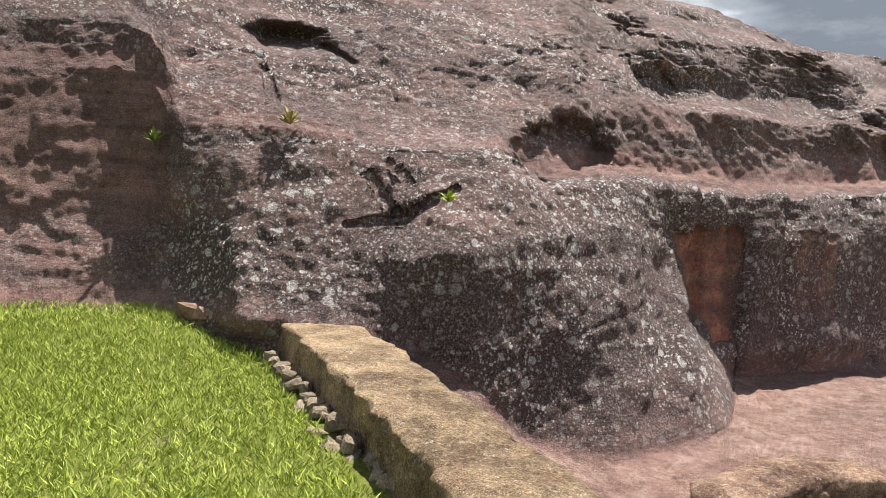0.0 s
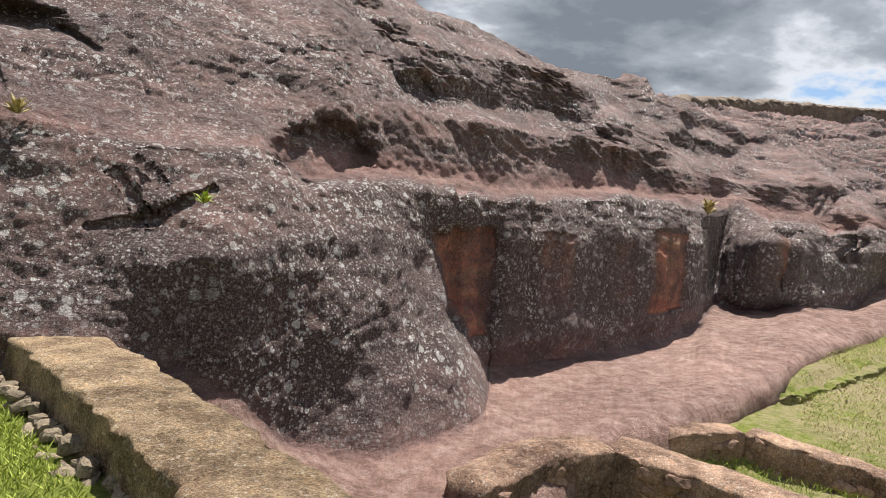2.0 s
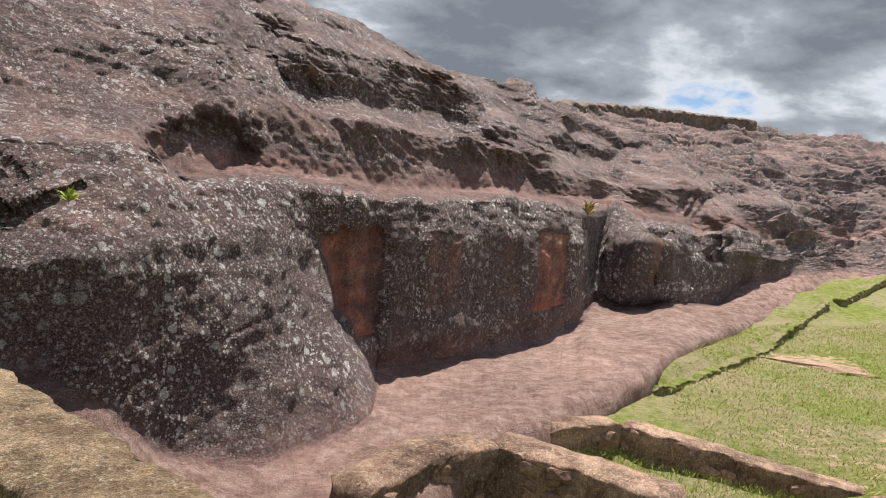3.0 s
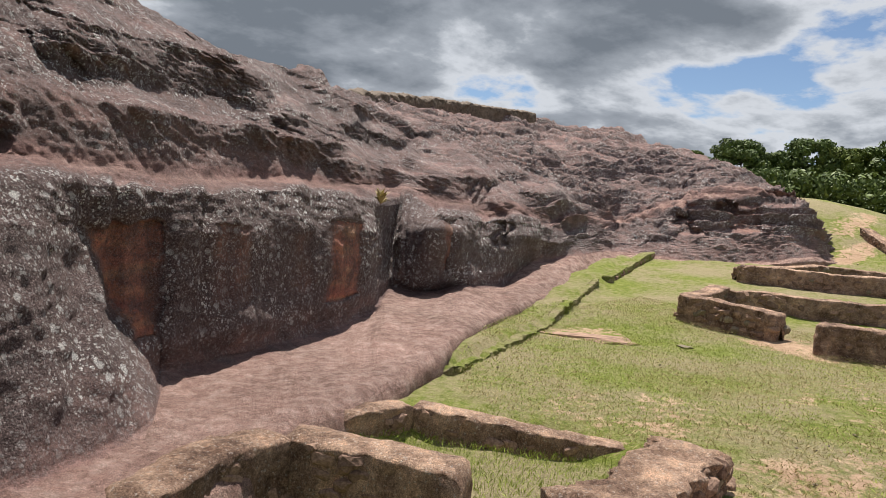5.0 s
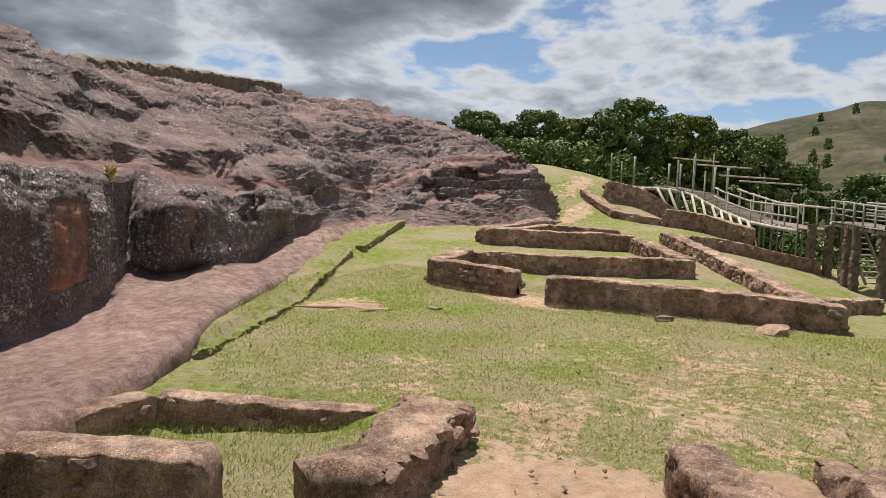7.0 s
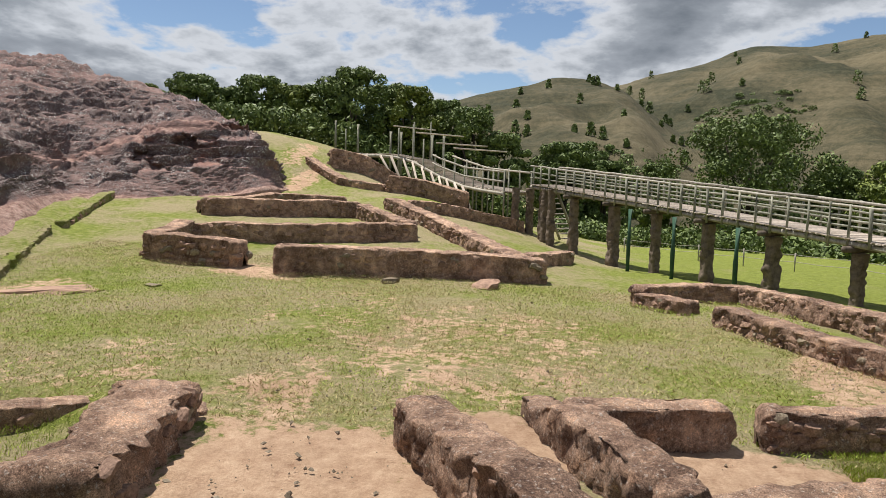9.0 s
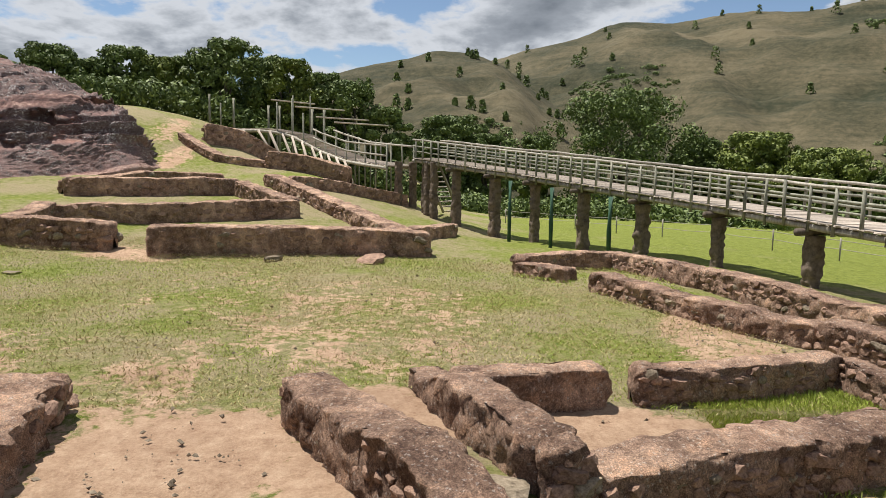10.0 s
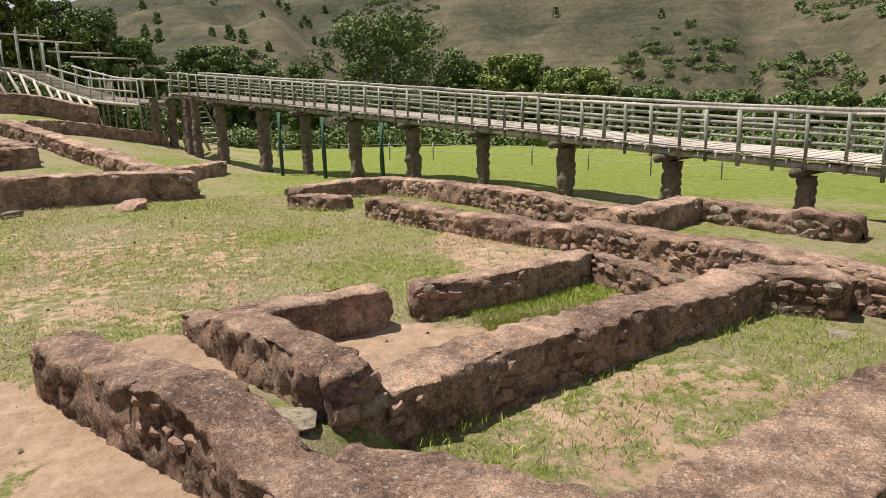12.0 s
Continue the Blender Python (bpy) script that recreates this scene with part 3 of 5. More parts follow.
    level = z * (1.45 + 0.9 * far) + (0.9 - 0.35 * far) * fbm(q * (0.16, 0.16, 0.1), 3, 53).reshape(d.shape) + 0.04 * x
    saw = level - np.floor(level)
    bed = saw**1.6 - smooth(0.86, 1.0, saw) * saw**1.6
    gap = fbm(q * (0.35, 0.35, 1.2), 3, 61).reshape(d.shape)
    push = (0.10 + 0.10 * far) * swell + (0.022 + 0.01 * slope + 0.03 * far) * knobs + (0.02 + 0.02 * far) * pits
    push += wall * smooth(1.1, 1.7, seg) * 0.07 * runnels * (1 + far) * smooth(10, 17, A)
    push -= wall * 0.13 * np.exp(-np.abs(runnels) / 0.10) * smooth(32, 36, A) * (1 - far)
    terraced = smooth(0.0, 1.6, A - 10.5 - (5.8 - z) * 4.1)
    push += slope * (0.07 + 0.12 * terraced * (1 - far) + 0.62 * far) * (bed - 0.35) * smooth(-0.9, 0.2, gap)
    # open joints: thin winding gaps along and across the beds
    joint = fbm(q * (0.5, 0.5, 2.2), 4, 67).reshape(d.shape)
    across = fbm(q * (1.1, 1.1, 0.35), 3, 69).reshape(d.shape)
    push -= (0.05 + 0.22 * far) * slope * np.exp(-np.abs(joint) / 0.045) + 0.16 * far * slope * np.exp(-np.abs(across) / 0.035)
    course = z * 5.5 + 0.8 * swell + 0.25 * knobs
    push += 0.022 * wall * (1 - far) * (np.abs((course % 1) - 0.5) - 0.25) * smooth(-0.2, 0.4, gap)
    for a0, z0, a1, z1, tall in RIBS:
        k = np.radians(1) * d
        ua, uz = (a1 - a0) * k, z1 - z0
        ra, rz = (A - a0) * k, z - z0
        t_ = np.clip((ra * ua + rz * uz) / (ua * ua + uz * uz), 0, 1)
        push += tall * np.exp(-((ra - t_ * ua) ** 2 + (rz - t_ * uz) ** 2) / 0.22)
    push *= 0.6 + 0.4 * smooth(0.9, 1.6, seg)
    gu, gv = np.gradient(P, axis=1), np.gradient(P, axis=0)
    nrm = np.cross(gu, gv)
    nrm /= np.linalg.norm(nrm, axis=-1, keepdims=True) + 1e-9
    if nrm[60, np.argmin(np.abs(az - 20)), 1] > 0:
        nrm = -nrm
    P = P + nrm * push[..., None]
    # terraces and hollows
    rise = np.degrees(np.arctan2(P[..., 2] - 2.53, d))
    shift = np.zeros_like(d)
    uneven = 0.05 * knobs + 0.02 * pits
    for dist, face, out, line in LIPS:
        k = math.radians(1) * dist
        pts = np.array(line) * k
        best, signed, past = np.full(d.shape, 1e9), np.zeros_like(d), np.zeros_like(d)
        for i in range(len(pts) - 1):
            (x0, y0), (x1, y1) = pts[i], pts[i + 1]
            span = math.hypot(x1 - x0, y1 - y0)
            ux, uy = (x1 - x0) / span, (y1 - y0) / span
            rx, ry = A * k - x0, rise * k - y0
            t_ = rx * ux + ry * uy
            over = np.maximum(np.maximum(-t_, t_ - span), 0)
            side = ux * ry - uy * rx
            gap_ = np.hypot(side, over)
            near = gap_ < best
            best = np.where(near, gap_, best)
            signed = np.where(near, np.sign(side) * gap_, signed)
            first, last = i == 0, i == len(pts) - 2
            past = np.where(near, np.where(((t_ < 0) & first) | ((t_ > span) & last), over, 0.0), past)
        signed = signed + uneven
        lip = np.where(signed < 0, smooth(-face * 1.15, -face * 0.1, signed), 1 - smooth(-0.02, face * 0.4 + 0.06, signed))
        shift -= out * lip * np.exp(-((past / 0.6) ** 2)) * smooth(3.2, 4.0, seg)
    for a0, e0, wa, we, deep, tilt in SCOOPS:
        ra, re = (A - a0), (rise - e0)
        ra, re = ra * math.cos(tilt) + re * math.sin(tilt), re * math.cos(tilt) - ra * math.sin(tilt)
        r = (np.abs(ra / wa) ** 2.6 + np.abs(re / we) ** 2.6) ** (1 / 2.6) + 0.16 * knobs + 0.06 * pits
        shift += deep * smooth(1.15, 0.5, r) * (seg > 2.6)
    eye = np.array([POLE[0], POLE[1], 2.53])
    ray = P - eye
    P = eye + ray * (1 + shift / np.linalg.norm(ray, axis=-1))[..., None]
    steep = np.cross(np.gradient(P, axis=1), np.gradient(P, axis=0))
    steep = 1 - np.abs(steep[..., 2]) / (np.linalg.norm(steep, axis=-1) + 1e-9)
    # lichen rises on the cliff and with steepness, and drops on the ledge
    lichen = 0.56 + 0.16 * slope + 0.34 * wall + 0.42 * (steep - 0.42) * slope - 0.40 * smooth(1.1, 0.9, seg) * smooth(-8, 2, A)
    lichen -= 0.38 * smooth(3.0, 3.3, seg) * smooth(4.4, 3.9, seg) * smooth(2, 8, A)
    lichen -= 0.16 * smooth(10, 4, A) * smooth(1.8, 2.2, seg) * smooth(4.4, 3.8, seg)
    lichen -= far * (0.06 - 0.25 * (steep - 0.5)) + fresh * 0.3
    # alcove: less lichen, lowered further so its colour stands in for light
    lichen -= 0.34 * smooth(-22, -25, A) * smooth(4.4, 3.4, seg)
    # crust below the bulge also paints in overhang shade; less lichen above it
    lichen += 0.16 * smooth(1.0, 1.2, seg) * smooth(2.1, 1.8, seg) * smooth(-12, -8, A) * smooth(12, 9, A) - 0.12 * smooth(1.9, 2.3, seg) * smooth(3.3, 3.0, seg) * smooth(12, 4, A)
    rock = new("rock_outcrop")
    tagged(rock, "huge reddish sandstone outcrop with carved niches and lichen crusts", "rock")
    cuts = [0, sum(steps[:2]), sum(steps[:5]), sum(steps[:7]), len(P)]
    for name, lo, hi in zip(("ledge", "carved_cliff", "upper_step", "upper_slope"), cuts[:-1], cuts[1:]):
        hi = min(hi + 1, len(P))
        me = grid_mesh(name, P[lo:hi])
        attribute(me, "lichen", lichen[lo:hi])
        attribute(me, "fresh", fresh[lo:hi])
        me.materials.append(ROCK)
        new(name, me).parent = rock


rock_outcrop()


# ---- ground, hills ----
def bare_amount(x, y):
    """Where the turf is trodden to pale soil."""
    bare = np.zeros_like(x)
    for cx, cy, rx, ry, amt in ((6.4, 1.9, 1.5, 1.1, 1.0), (7.2, -1.7, 0.9, 1.3, 0.95), (10.6, -4.3, 2.6, 0.9, 0.62), (8.4, 3.0, 2.2, 0.7, 0.5), (5.2, -3.6, 1.1, 1.6, 0.55),
                                (36, 13, 2.2, 0.8, 0.7), (40, 14.5, 3, 0.8, 0.55), (33.5, 15.5, 3, 1.6, 0.6), (6.6, -0.1, 1.3, 0.5, 0.8), (18.3, 7.5, 0.9, 1.4, 0.7), (7.0, -3.0, 0.7, 1.4, 0.6), (14.5, 10.6, 1.3, 0.9, 0.55),
                                (6.0, 0.3, 1.8, 0.7, 0.95), (12, 1.0, 4, 2.4, 0.46), (9.4, 5.6, 1.6, 1.6, 0.38), (14.5, 4.0, 3, 1.6, 0.36)):
        r = np.hypot((x - cx) / rx, (y - cy) / ry)
        bare = np.maximum(bare, amt * smooth(1.35, 0.6, r))
    return bare


def ground():
    az = np.radians(np.arange(0, 360.01, 0.75))
    r = np.concatenate([np.linspace(0.0, 12, 120), np.linspace(12.15, 50, 150), np.geomspace(51, 3000, 40)])
    A, R = np.meshgrid(az, r)
    x, y = POLE[0] + R * np.sin(A), POLE[1] + R * np.cos(A)
    z = ground_z(x, y)
    q = np.stack([x.ravel(), y.ravel(), 0 * x.ravel()], -1)
    z = z + (0.05 * fbm(q * 0.5, 3, 3) + 0.014 * fbm(q * 3.0, 3, 7)).reshape(x.shape) * smooth(400, 60, R)
    z = z - 25 * smooth(60, 250, R) * smooth(84, 96, np.degrees(A)) * smooth(230, 200, np.degrees(A))
    me = grid_mesh("ground", np.stack([x, y, z], -1))
    deg = np.degrees(A)
    attribute(me, "bare", bare_amount(x, y) - smooth(92, 97, deg) * smooth(240, 200, deg) * smooth(19, 22, R) - smooth(0.0, -0.5, terrace_side(x, y)) * smooth(14, 11, R))
    me.materials.append(TURF)
    tagged(new("ground", me), "worn green and straw turf with trodden pale soil", "ground", kind="structure")


ground()


def hill_material():
    m, t, b, w = material("grassy_mountainside")
    big, fine = noise_tex(t, w, 0.012, 6, 0.6), noise_tex(t, w, 0.3, 8, 0.8)
    band = noise_tex(t, stretch(t, w, 0.02, 0.02, 0.35), 1.0, 4)
    f = calc(t, "ADD", calc(t, "MULTIPLY", big, 0.5), calc(t, "ADD", calc(t, "MULTIPLY", fine, 0.35), calc(t, "MULTIPLY", band, 0.15)))
    col = ramp(t, f, [(0.42, (0.024, 0.028, 0.012)), (0.5, (0.066, 0.059, 0.031)), (0.58, (0.122, 0.101, 0.058))])
    finish(t, b, col, 0.95, fine, 0.6, 1.5)
    return m


HILL = hill_material()


def hill(name, label, line, dist, depth, foot):
    """A mountainside whose crest follows line: rows of direction, height at that distance."""
    az = np.arange(line[0][0], line[-1][0] + 0.01, 0.3)
    crest = np.interp(az, [p[0] for p in line], [p[1] for p in line])
    crest = np.convolve(np.pad(crest, 3, mode="edge"), np.ones(7) / 7, "valid")
    f = np.linspace(0, 1, 60)[:, None]
    g = np.linspace(0.02, 0.6, 20)[:, None]
    d = np.vstack([dist - depth * (1 - f) + 0 * az, dist + depth * g + 0 * az])
    z = np.vstack([foot + (crest - foot) * (0.45 * np.sin(f * np.pi / 2) ** 1.15 + 0.55 * f), crest - (crest - foot) * g**1.5])
    x, y = polar(az[None, :] + 0 * d, d)
    q = np.stack([x.ravel(), y.ravel(), z.ravel()], -1)
    lift = np.concatenate([(f * (1 - f) * 4 + 0.06)[:, 0], np.full(20, 0.06)])[:, None]
    ribs = vnoise(np.stack([(az[None, :] * 0.3 + 0.006 * d).ravel(), 0 * d.ravel() + dist, 0 * d.ravel()], -1), 77).reshape(d.shape)
    z = z + lift * (5 * ribs + 7 * fbm(q * 0.016, 4, 71).reshape(d.shape)) + 0.8 * fbm(q * 0.09, 3, 79).reshape(d.shape)
    me = grid_mesh(name, np.stack([x, y, z], -1))
    me.materials.append(HILL)
    return tagged(new(name, me), label, "hill", kind="structure")


# the mountain ridge behind the bridge, a nearer shoulder, and the low slope at its foot
hill("backdrop_mountain", "long grassy brown mountain ridge under the clouds",
     [(60, 10), (78, 55), (84, 72), (89.5, 82), (92.7, 92), (95.8, 103), (99.5, 113), (101, 122), (102.6, 127), (105.7, 123.5), (108.9, 128), (111, 129), (114.5, 127), (119, 134), (130, 140), (142, 130), (165, 80), (180, 20)], 700, 480, -40)
hill("backdrop_shoulder", "rounded olive hill with terraced grass",
     [(72, 5), (79.6, 42.5), (81.8, 47.5), (85.2, 53.2), (88.6, 59), (91.2, 57), (93.2, 53), (96, 38), (101, 14), (105, -10)], 400, 240, -20)
hill("backdrop_slope", "green grassy hillside falling to the valley",
     [(118, -14), (124, 6), (130, 22), (136, 34), (145, 50), (160, 55), (180, 10)], 430, 230, -25)


# ---- helpers for things ----
def empty(name, at, label, category, group="", kind=""):
    ob = new(name)
    ob.location = at
    ob.empty_display_size = 0.1
    return tagged(ob, label, category, group, kind)


def part(name, me, mat, parent=None, label="", m=None):
    """One mesh object as a part of a thing. The mesh is laid in the parent's own space by m."""
    if mat is not None and not me.materials:
        me.materials.append(mat)
    ob = new(name, me)
    ob.parent = parent
    if m is not None:
        ob.matrix_basis = m
    return tagged(ob, label) if label else ob


def mesh_of(name, verts, faces, smooth_faces=True):
    me = bpy.data.meshes.new(name)
    me.from_pydata([tuple(v) for v in verts], [], faces)
    if smooth_faces:
        me.polygons.foreach_set("use_smooth", np.ones(len(me.polygons), bool))
    me.update()
    return me


def stone_mesh(seed, flatness=0.7):
    """A rough field stone about one unit wide."""
    bm = bmesh.new()
    bmesh.ops.create_icosphere(bm, subdivisions=2, radius=0.5)
    co = np.array([v.co for v in bm.verts])
    co = np.sign(co) * (np.abs(co) * 2) ** 0.6 / 2
    k = 1 + 0.30 * fbm(co * 2.2 + seed * 9.1, 3, seed)
    co = co * k[:, None] * (1, 0.8, flatness)
    for v, c in zip(bm.verts, co):
        v.co = c
    me = bpy.data.meshes.new("stone")
    bm.to_mesh(me)
    bm.free()
    return me


STONES = [stone_mesh(s) for s in range(7)]
STONES_PALE = [stone_mesh(s + 20) for s in range(6)]
for me_ in STONES:
    me_.materials.append(STONE)
for me_ in STONES_PALE:
    me_.materials.append(STONE_PALE)


def tube_mesh(name, points, radius, sides=8, wobble=0.0, seed=0, taper=1.0):
    """A round pole along points, slightly crooked."""
    rng = random.Random(seed)
    pts = [Vector(p) for p in points]
    verts, faces = [], []
    for i, p in enumerate(pts):
        a, b = pts[max(i - 1, 0)], pts[min(i + 1, len(pts) - 1)]
        turn = (b - a).to_track_quat("Z", "Y").to_matrix()
        f = i / (len(pts) - 1)
        r = radius * (1 + (taper - 1) * f) * (1 + rng.uniform(-wobble, wobble))
        p = p + Vector((rng.uniform(-1, 1), rng.uniform(-1, 1), rng.uniform(-1, 1))) * radius * wobble
        for k in range(sides):
            w = 2 * math.pi * k / sides
            verts.append(p + turn @ Vector((r * math.cos(w), r * math.sin(w), 0)))
    n = len(pts)
    for i in range(n - 1):
        for k in range(sides):
            k2 = (k + 1) % sides
            faces.append((i * sides + k, i * sides + k2, (i + 1) * sides + k2, (i + 1) * sides + k))
    faces.append(tuple(range(sides))[::-1])
    faces.append(tuple((n - 1) * sides + k for k in range(sides)))
    return mesh_of(name, verts, faces)


def resample(points, step):
    pts = np.array(points, float)
    seg = np.hypot(*np.diff(pts[:, :2], axis=0).T)
    at = np.concatenate([[0], np.cumsum(seg)])
    n = max(2, int(round(at[-1] / step)) + 1)
    s = np.linspace(0, at[-1], n)
    out = np.stack([np.interp(s, at, pts[:, k]) for k in range(pts.shape[1])], -1)
    return s, out


def ruin_wall(points, thick, height, label, seed, mat=None, stones=0.0, pale=False, sides=(1, -1), sink=0.35, top_abs=None, step=0.06, rough=1.0, stone_size=0.2):
    """A low eroded wall along points: earth-capped core with worn edges, and field stones in its faces."""
    rng = random.Random(seed)
    s, line = resample(points, step)
    for _ in range(4):
        line[1:-1] = line[:-2] * 0.25 + line[1:-1] * 0.5 + line[2:] * 0.25
    tang = np.gradient(line, axis=0)
    tang /= np.linalg.norm(tang, axis=1, keepdims=True)
    side = np.stack([tang[:, 1], -tang[:, 0]], -1)
    gz = ground_z(line[:, 0], line[:, 1])
    n = len(s)
    along = np.stack([s, 0 * s + seed * 3.7, 0 * s], -1)
    tops = (gz + height if top_abs is None else np.interp(s, np.linspace(0, s[-1], len(top_abs)), top_abs)) + rough * (0.035 * fbm(along * 0.9, 3, seed) + 0.012 * fbm(along * 6, 2, seed + 3))
    width = thick * (1 + 0.055 * rough * fbm(along * 1.1 + 50, 3, seed + 5))
    # outline of the cross-section: half widths and heights from one foot over the top to the other
    m = 12
    foot = np.minimum(gz, tops) - sink
    prof = []
    for k in range(m + 1):
        prof.append((0.53 - 0.05 * k / m, k / m * 0.98))
    for k in range(1, 5):
        w = k / 5 * math.pi / 2
        prof.append((0.48 - 0.05 * (1 - math.cos(w)), 0.99 + 0.045 * math.sin(w)))
    for k in range(0, 6):
        prof.append((0.43 - 0.43 * (k + 0.5) / 6, 1.04 + 0.015 * (k + 0.5) / 6))
    full = [(a, b) for a, b in prof] + [(-a, b) for a, b in prof[::-1]]
    full = np.array(full)
    h = tops - foot
    off = full[:, 0][None, :] * width[:, None]
    up_ = full[:, 1][None, :] / 1.055 * h[:, None]
    # round off both ends
    end = np.minimum(s, s[-1] - s)
    close = np.sqrt(np.clip(1 - (1 - np.clip(end / 0.12, 0, 1)) ** 2, 0.02, 1))[:, None]
    off = off * (0.75 + 0.25 * close)
    up_ = np.where(full[:, 1][None, :] > 0.9, up_ * (0.93 + 0.07 * close), up_)
    P = np.stack([line[:, 0:1] + side[:, 0:1] * off, line[:, 1:2] + side[:, 1:2] * off, foot[:, None] + up_], -1)
    q = P.reshape(-1, 3)
    lump = (0.026 * fbm(q * 2.6 + seed, 3, seed + 7) + 0.03 * fbm(q * 9.0, 3, seed + 9) + 0.016 * vnoise(q * 28.0, seed + 11)).reshape(off.shape) * rough
    face = (np.abs(full[:, 0]) > 0.44)[None, :]
    out = np.sign(full[:, 0])[None, :] * face * lump * 1.2
    P[..., 0] += side[:, 0:1] * out
    P[..., 1] += side[:, 1:2] * out
    P[..., 2] += (~face) * lump * 0.4
    cap0, cap1 = P[:1].mean(axis=1, keepdims=True), P[-1:].mean(axis=1, keepdims=True)
    ends0 = cap0 + (P[:1] - cap0) * np.array([0.0, 0.35, 0.7])[:, None, None]
    ends1 = cap1 + (P[-1:] - cap1) * np.array([0.7, 0.35, 0.0])[:, None, None]
    for grp, sign in ((ends0, -1), (ends1, 1)):
        bulge = 0.05 * fbm(grp.reshape(-1, 3) * 5, 3, seed + 13).reshape(grp.shape[:2])
        t0 = tang[0] if sign < 0 else tang[-1]
        grp[..., 0] += sign * t0[0] * (bulge + 0.02)
        grp[..., 1] += sign * t0[1] * (bulge + 0.02)
    P = np.vstack([ends0, P, ends1])
    base = Vector((float(line[0, 0]), float(line[0, 1]), float(gz[0])))
    P = P - np.array(base)
    wall = empty("ruin_wall", base, label, "wall", "low walls of the ruin")
    core = part("core", grid_mesh("core", P), mat or EARTH, wall)
    count = 0
    if stones:
        for sgn in sides:
            row = 0.08
            hh = float(np.median(tops - gz))
            while row < hh - 0.05:
                at = rng.uniform(0.05, 0.2)
                while at < s[-1] - 0.05 and count < 290:
                    size = stone_size * rng.uniform(0.55, 1.35)
                    if rng.random() < stones:
                        i = min(int(at / s[-1] * (n - 1)), n - 1)
                        o = sgn * (width[i] * 0.5 - size * 0.25)
                        z = gz[i] + row + rng.uniform(-0.03, 0.03)
                        if z + size * 0.3 < tops[i] - 0.03:
                            pos = Vector((line[i, 0] + side[i, 0] * o, line[i, 1] + side[i, 1] * o, z)) - base
                            m4 = Matrix.LocRotScale(pos, Euler((rng.uniform(-0.3, 0.3), rng.uniform(-0.3, 0.3), math.atan2(tang[i, 1], tang[i, 0]) + rng.uniform(-0.3, 0.3))),
                                                    (size * rng.uniform(0.9, 1.4), size * rng.uniform(0.7, 1.0), size * rng.uniform(0.75, 1.05)))
                            part("stone", rng.choice(STONES_PALE if pale or rng.random() < 0.12 else STONES), None, wall, m=m4)
                            count += 1
                    at += size * rng.uniform(0.85, 1.3)
                row += stone_size * rng.uniform(0.62, 0.8)
    return wall


# ---- low walls of the ruined rooms ----
EW = "low eroded earth wall with rounded top on trodden soil"
SW = "low rubble stone wall with weathered earth cap"
# the near room and the walls beside it
ruin_wall([(7.55, 1.0), (6.4, 0.3), (5.5, -0.27), (4.6, -0.72), (4.1, -1.0)], 0.50, 0.43, EW, 1, stones=0.12, stone_size=0.1)
ruin_wall([(7.95, -0.12), (6.7, -0.55), (5.75, -0.95), (5.4, -1.08)], 0.40, 0.42, EW, 2)
ruin_wall([(7.72, -0.42), (8.05, -1.98)], 0.40, 0.43, EW, 3)
ruin_wall([(8.15, -2.32), (8.35, -3.5), (8.85, -4.75)], 0.34, 0.40, SW, 4, stones=0.9, stone_size=0.13)
ruin_wall([(8.85, -4.85), (7.45, -5.08)], 0.34, 0.36, EW, 5, stones=0.4, stone_size=0.14)
ruin_wall([(5.42, -0.95), (6.05, -2.45), (6.75, -4.55), (7.25, -5.75)], 0.55, 0.43, SW, 6, stones=0.95, stone_size=0.15)
ruin_wall([(7.38, -5.72), (6.62, -6.58)], 0.5, 0.45, SW, 7, stones=0.97, stone_size=0.16)
ruin_wall([(10.5, -5.55), (8.1, -6.38), (6.3, -7.2), (4.2, -8.2)], 0.5, 0.46, SW, 8, stones=0.95, stone_size=0.16)
ruin_wall([(4.55, -0.85), (4.2, -1.35), (3.55, -2.0)], 0.7, 0.46, EW, 9)
ruin_wall([(3.1, -2.05), (3.75, -3.9), (4.5, -6.0)], 0.75, 0.5, "broad pale earth wall top speckled with lichen", 10, top_abs=(0.62, 0.62, 0.6), stones=0.3)
# the long room beside the bridge
ruin_wall([(17.5, -1.95), (18.8, -3.15), (19.0, -4.5), (15.3, -5.7), (12.0, -6.5), (11.0, -6.95)], 0.45, 0.42, SW, 11, stones=0.9, stone_size=0.18)
ruin_wall([(17.4, -2.0), (16.0, -2.9)], 0.5, 0.3, EW, 12, stones=0.4)
ruin_wall([(14.9, -3.25), (12.2, -4.35), (10.6, -5.45)], 0.42, 0.36, SW, 13, stones=0.92, stone_size=0.16)
ruin_wall([(11.2, -6.9), (12.0, -8.5)], 0.5, 0.42, SW, 14, stones=0.5)
ruin_wall([(12.1, -8.6), (11.0, -8.95), (10.2, -9.25)], 0.5, 0.36, SW, 15, stones=0.8, stone_size=0.24, pale=True)
ruin_wall([(10.3, -9.2), (9.4, -9.6)], 0.5, 0.42, "squared block of pale dressed masonry in the ruin", 16, stones=0.95, stone_size=0.2, pale=True)
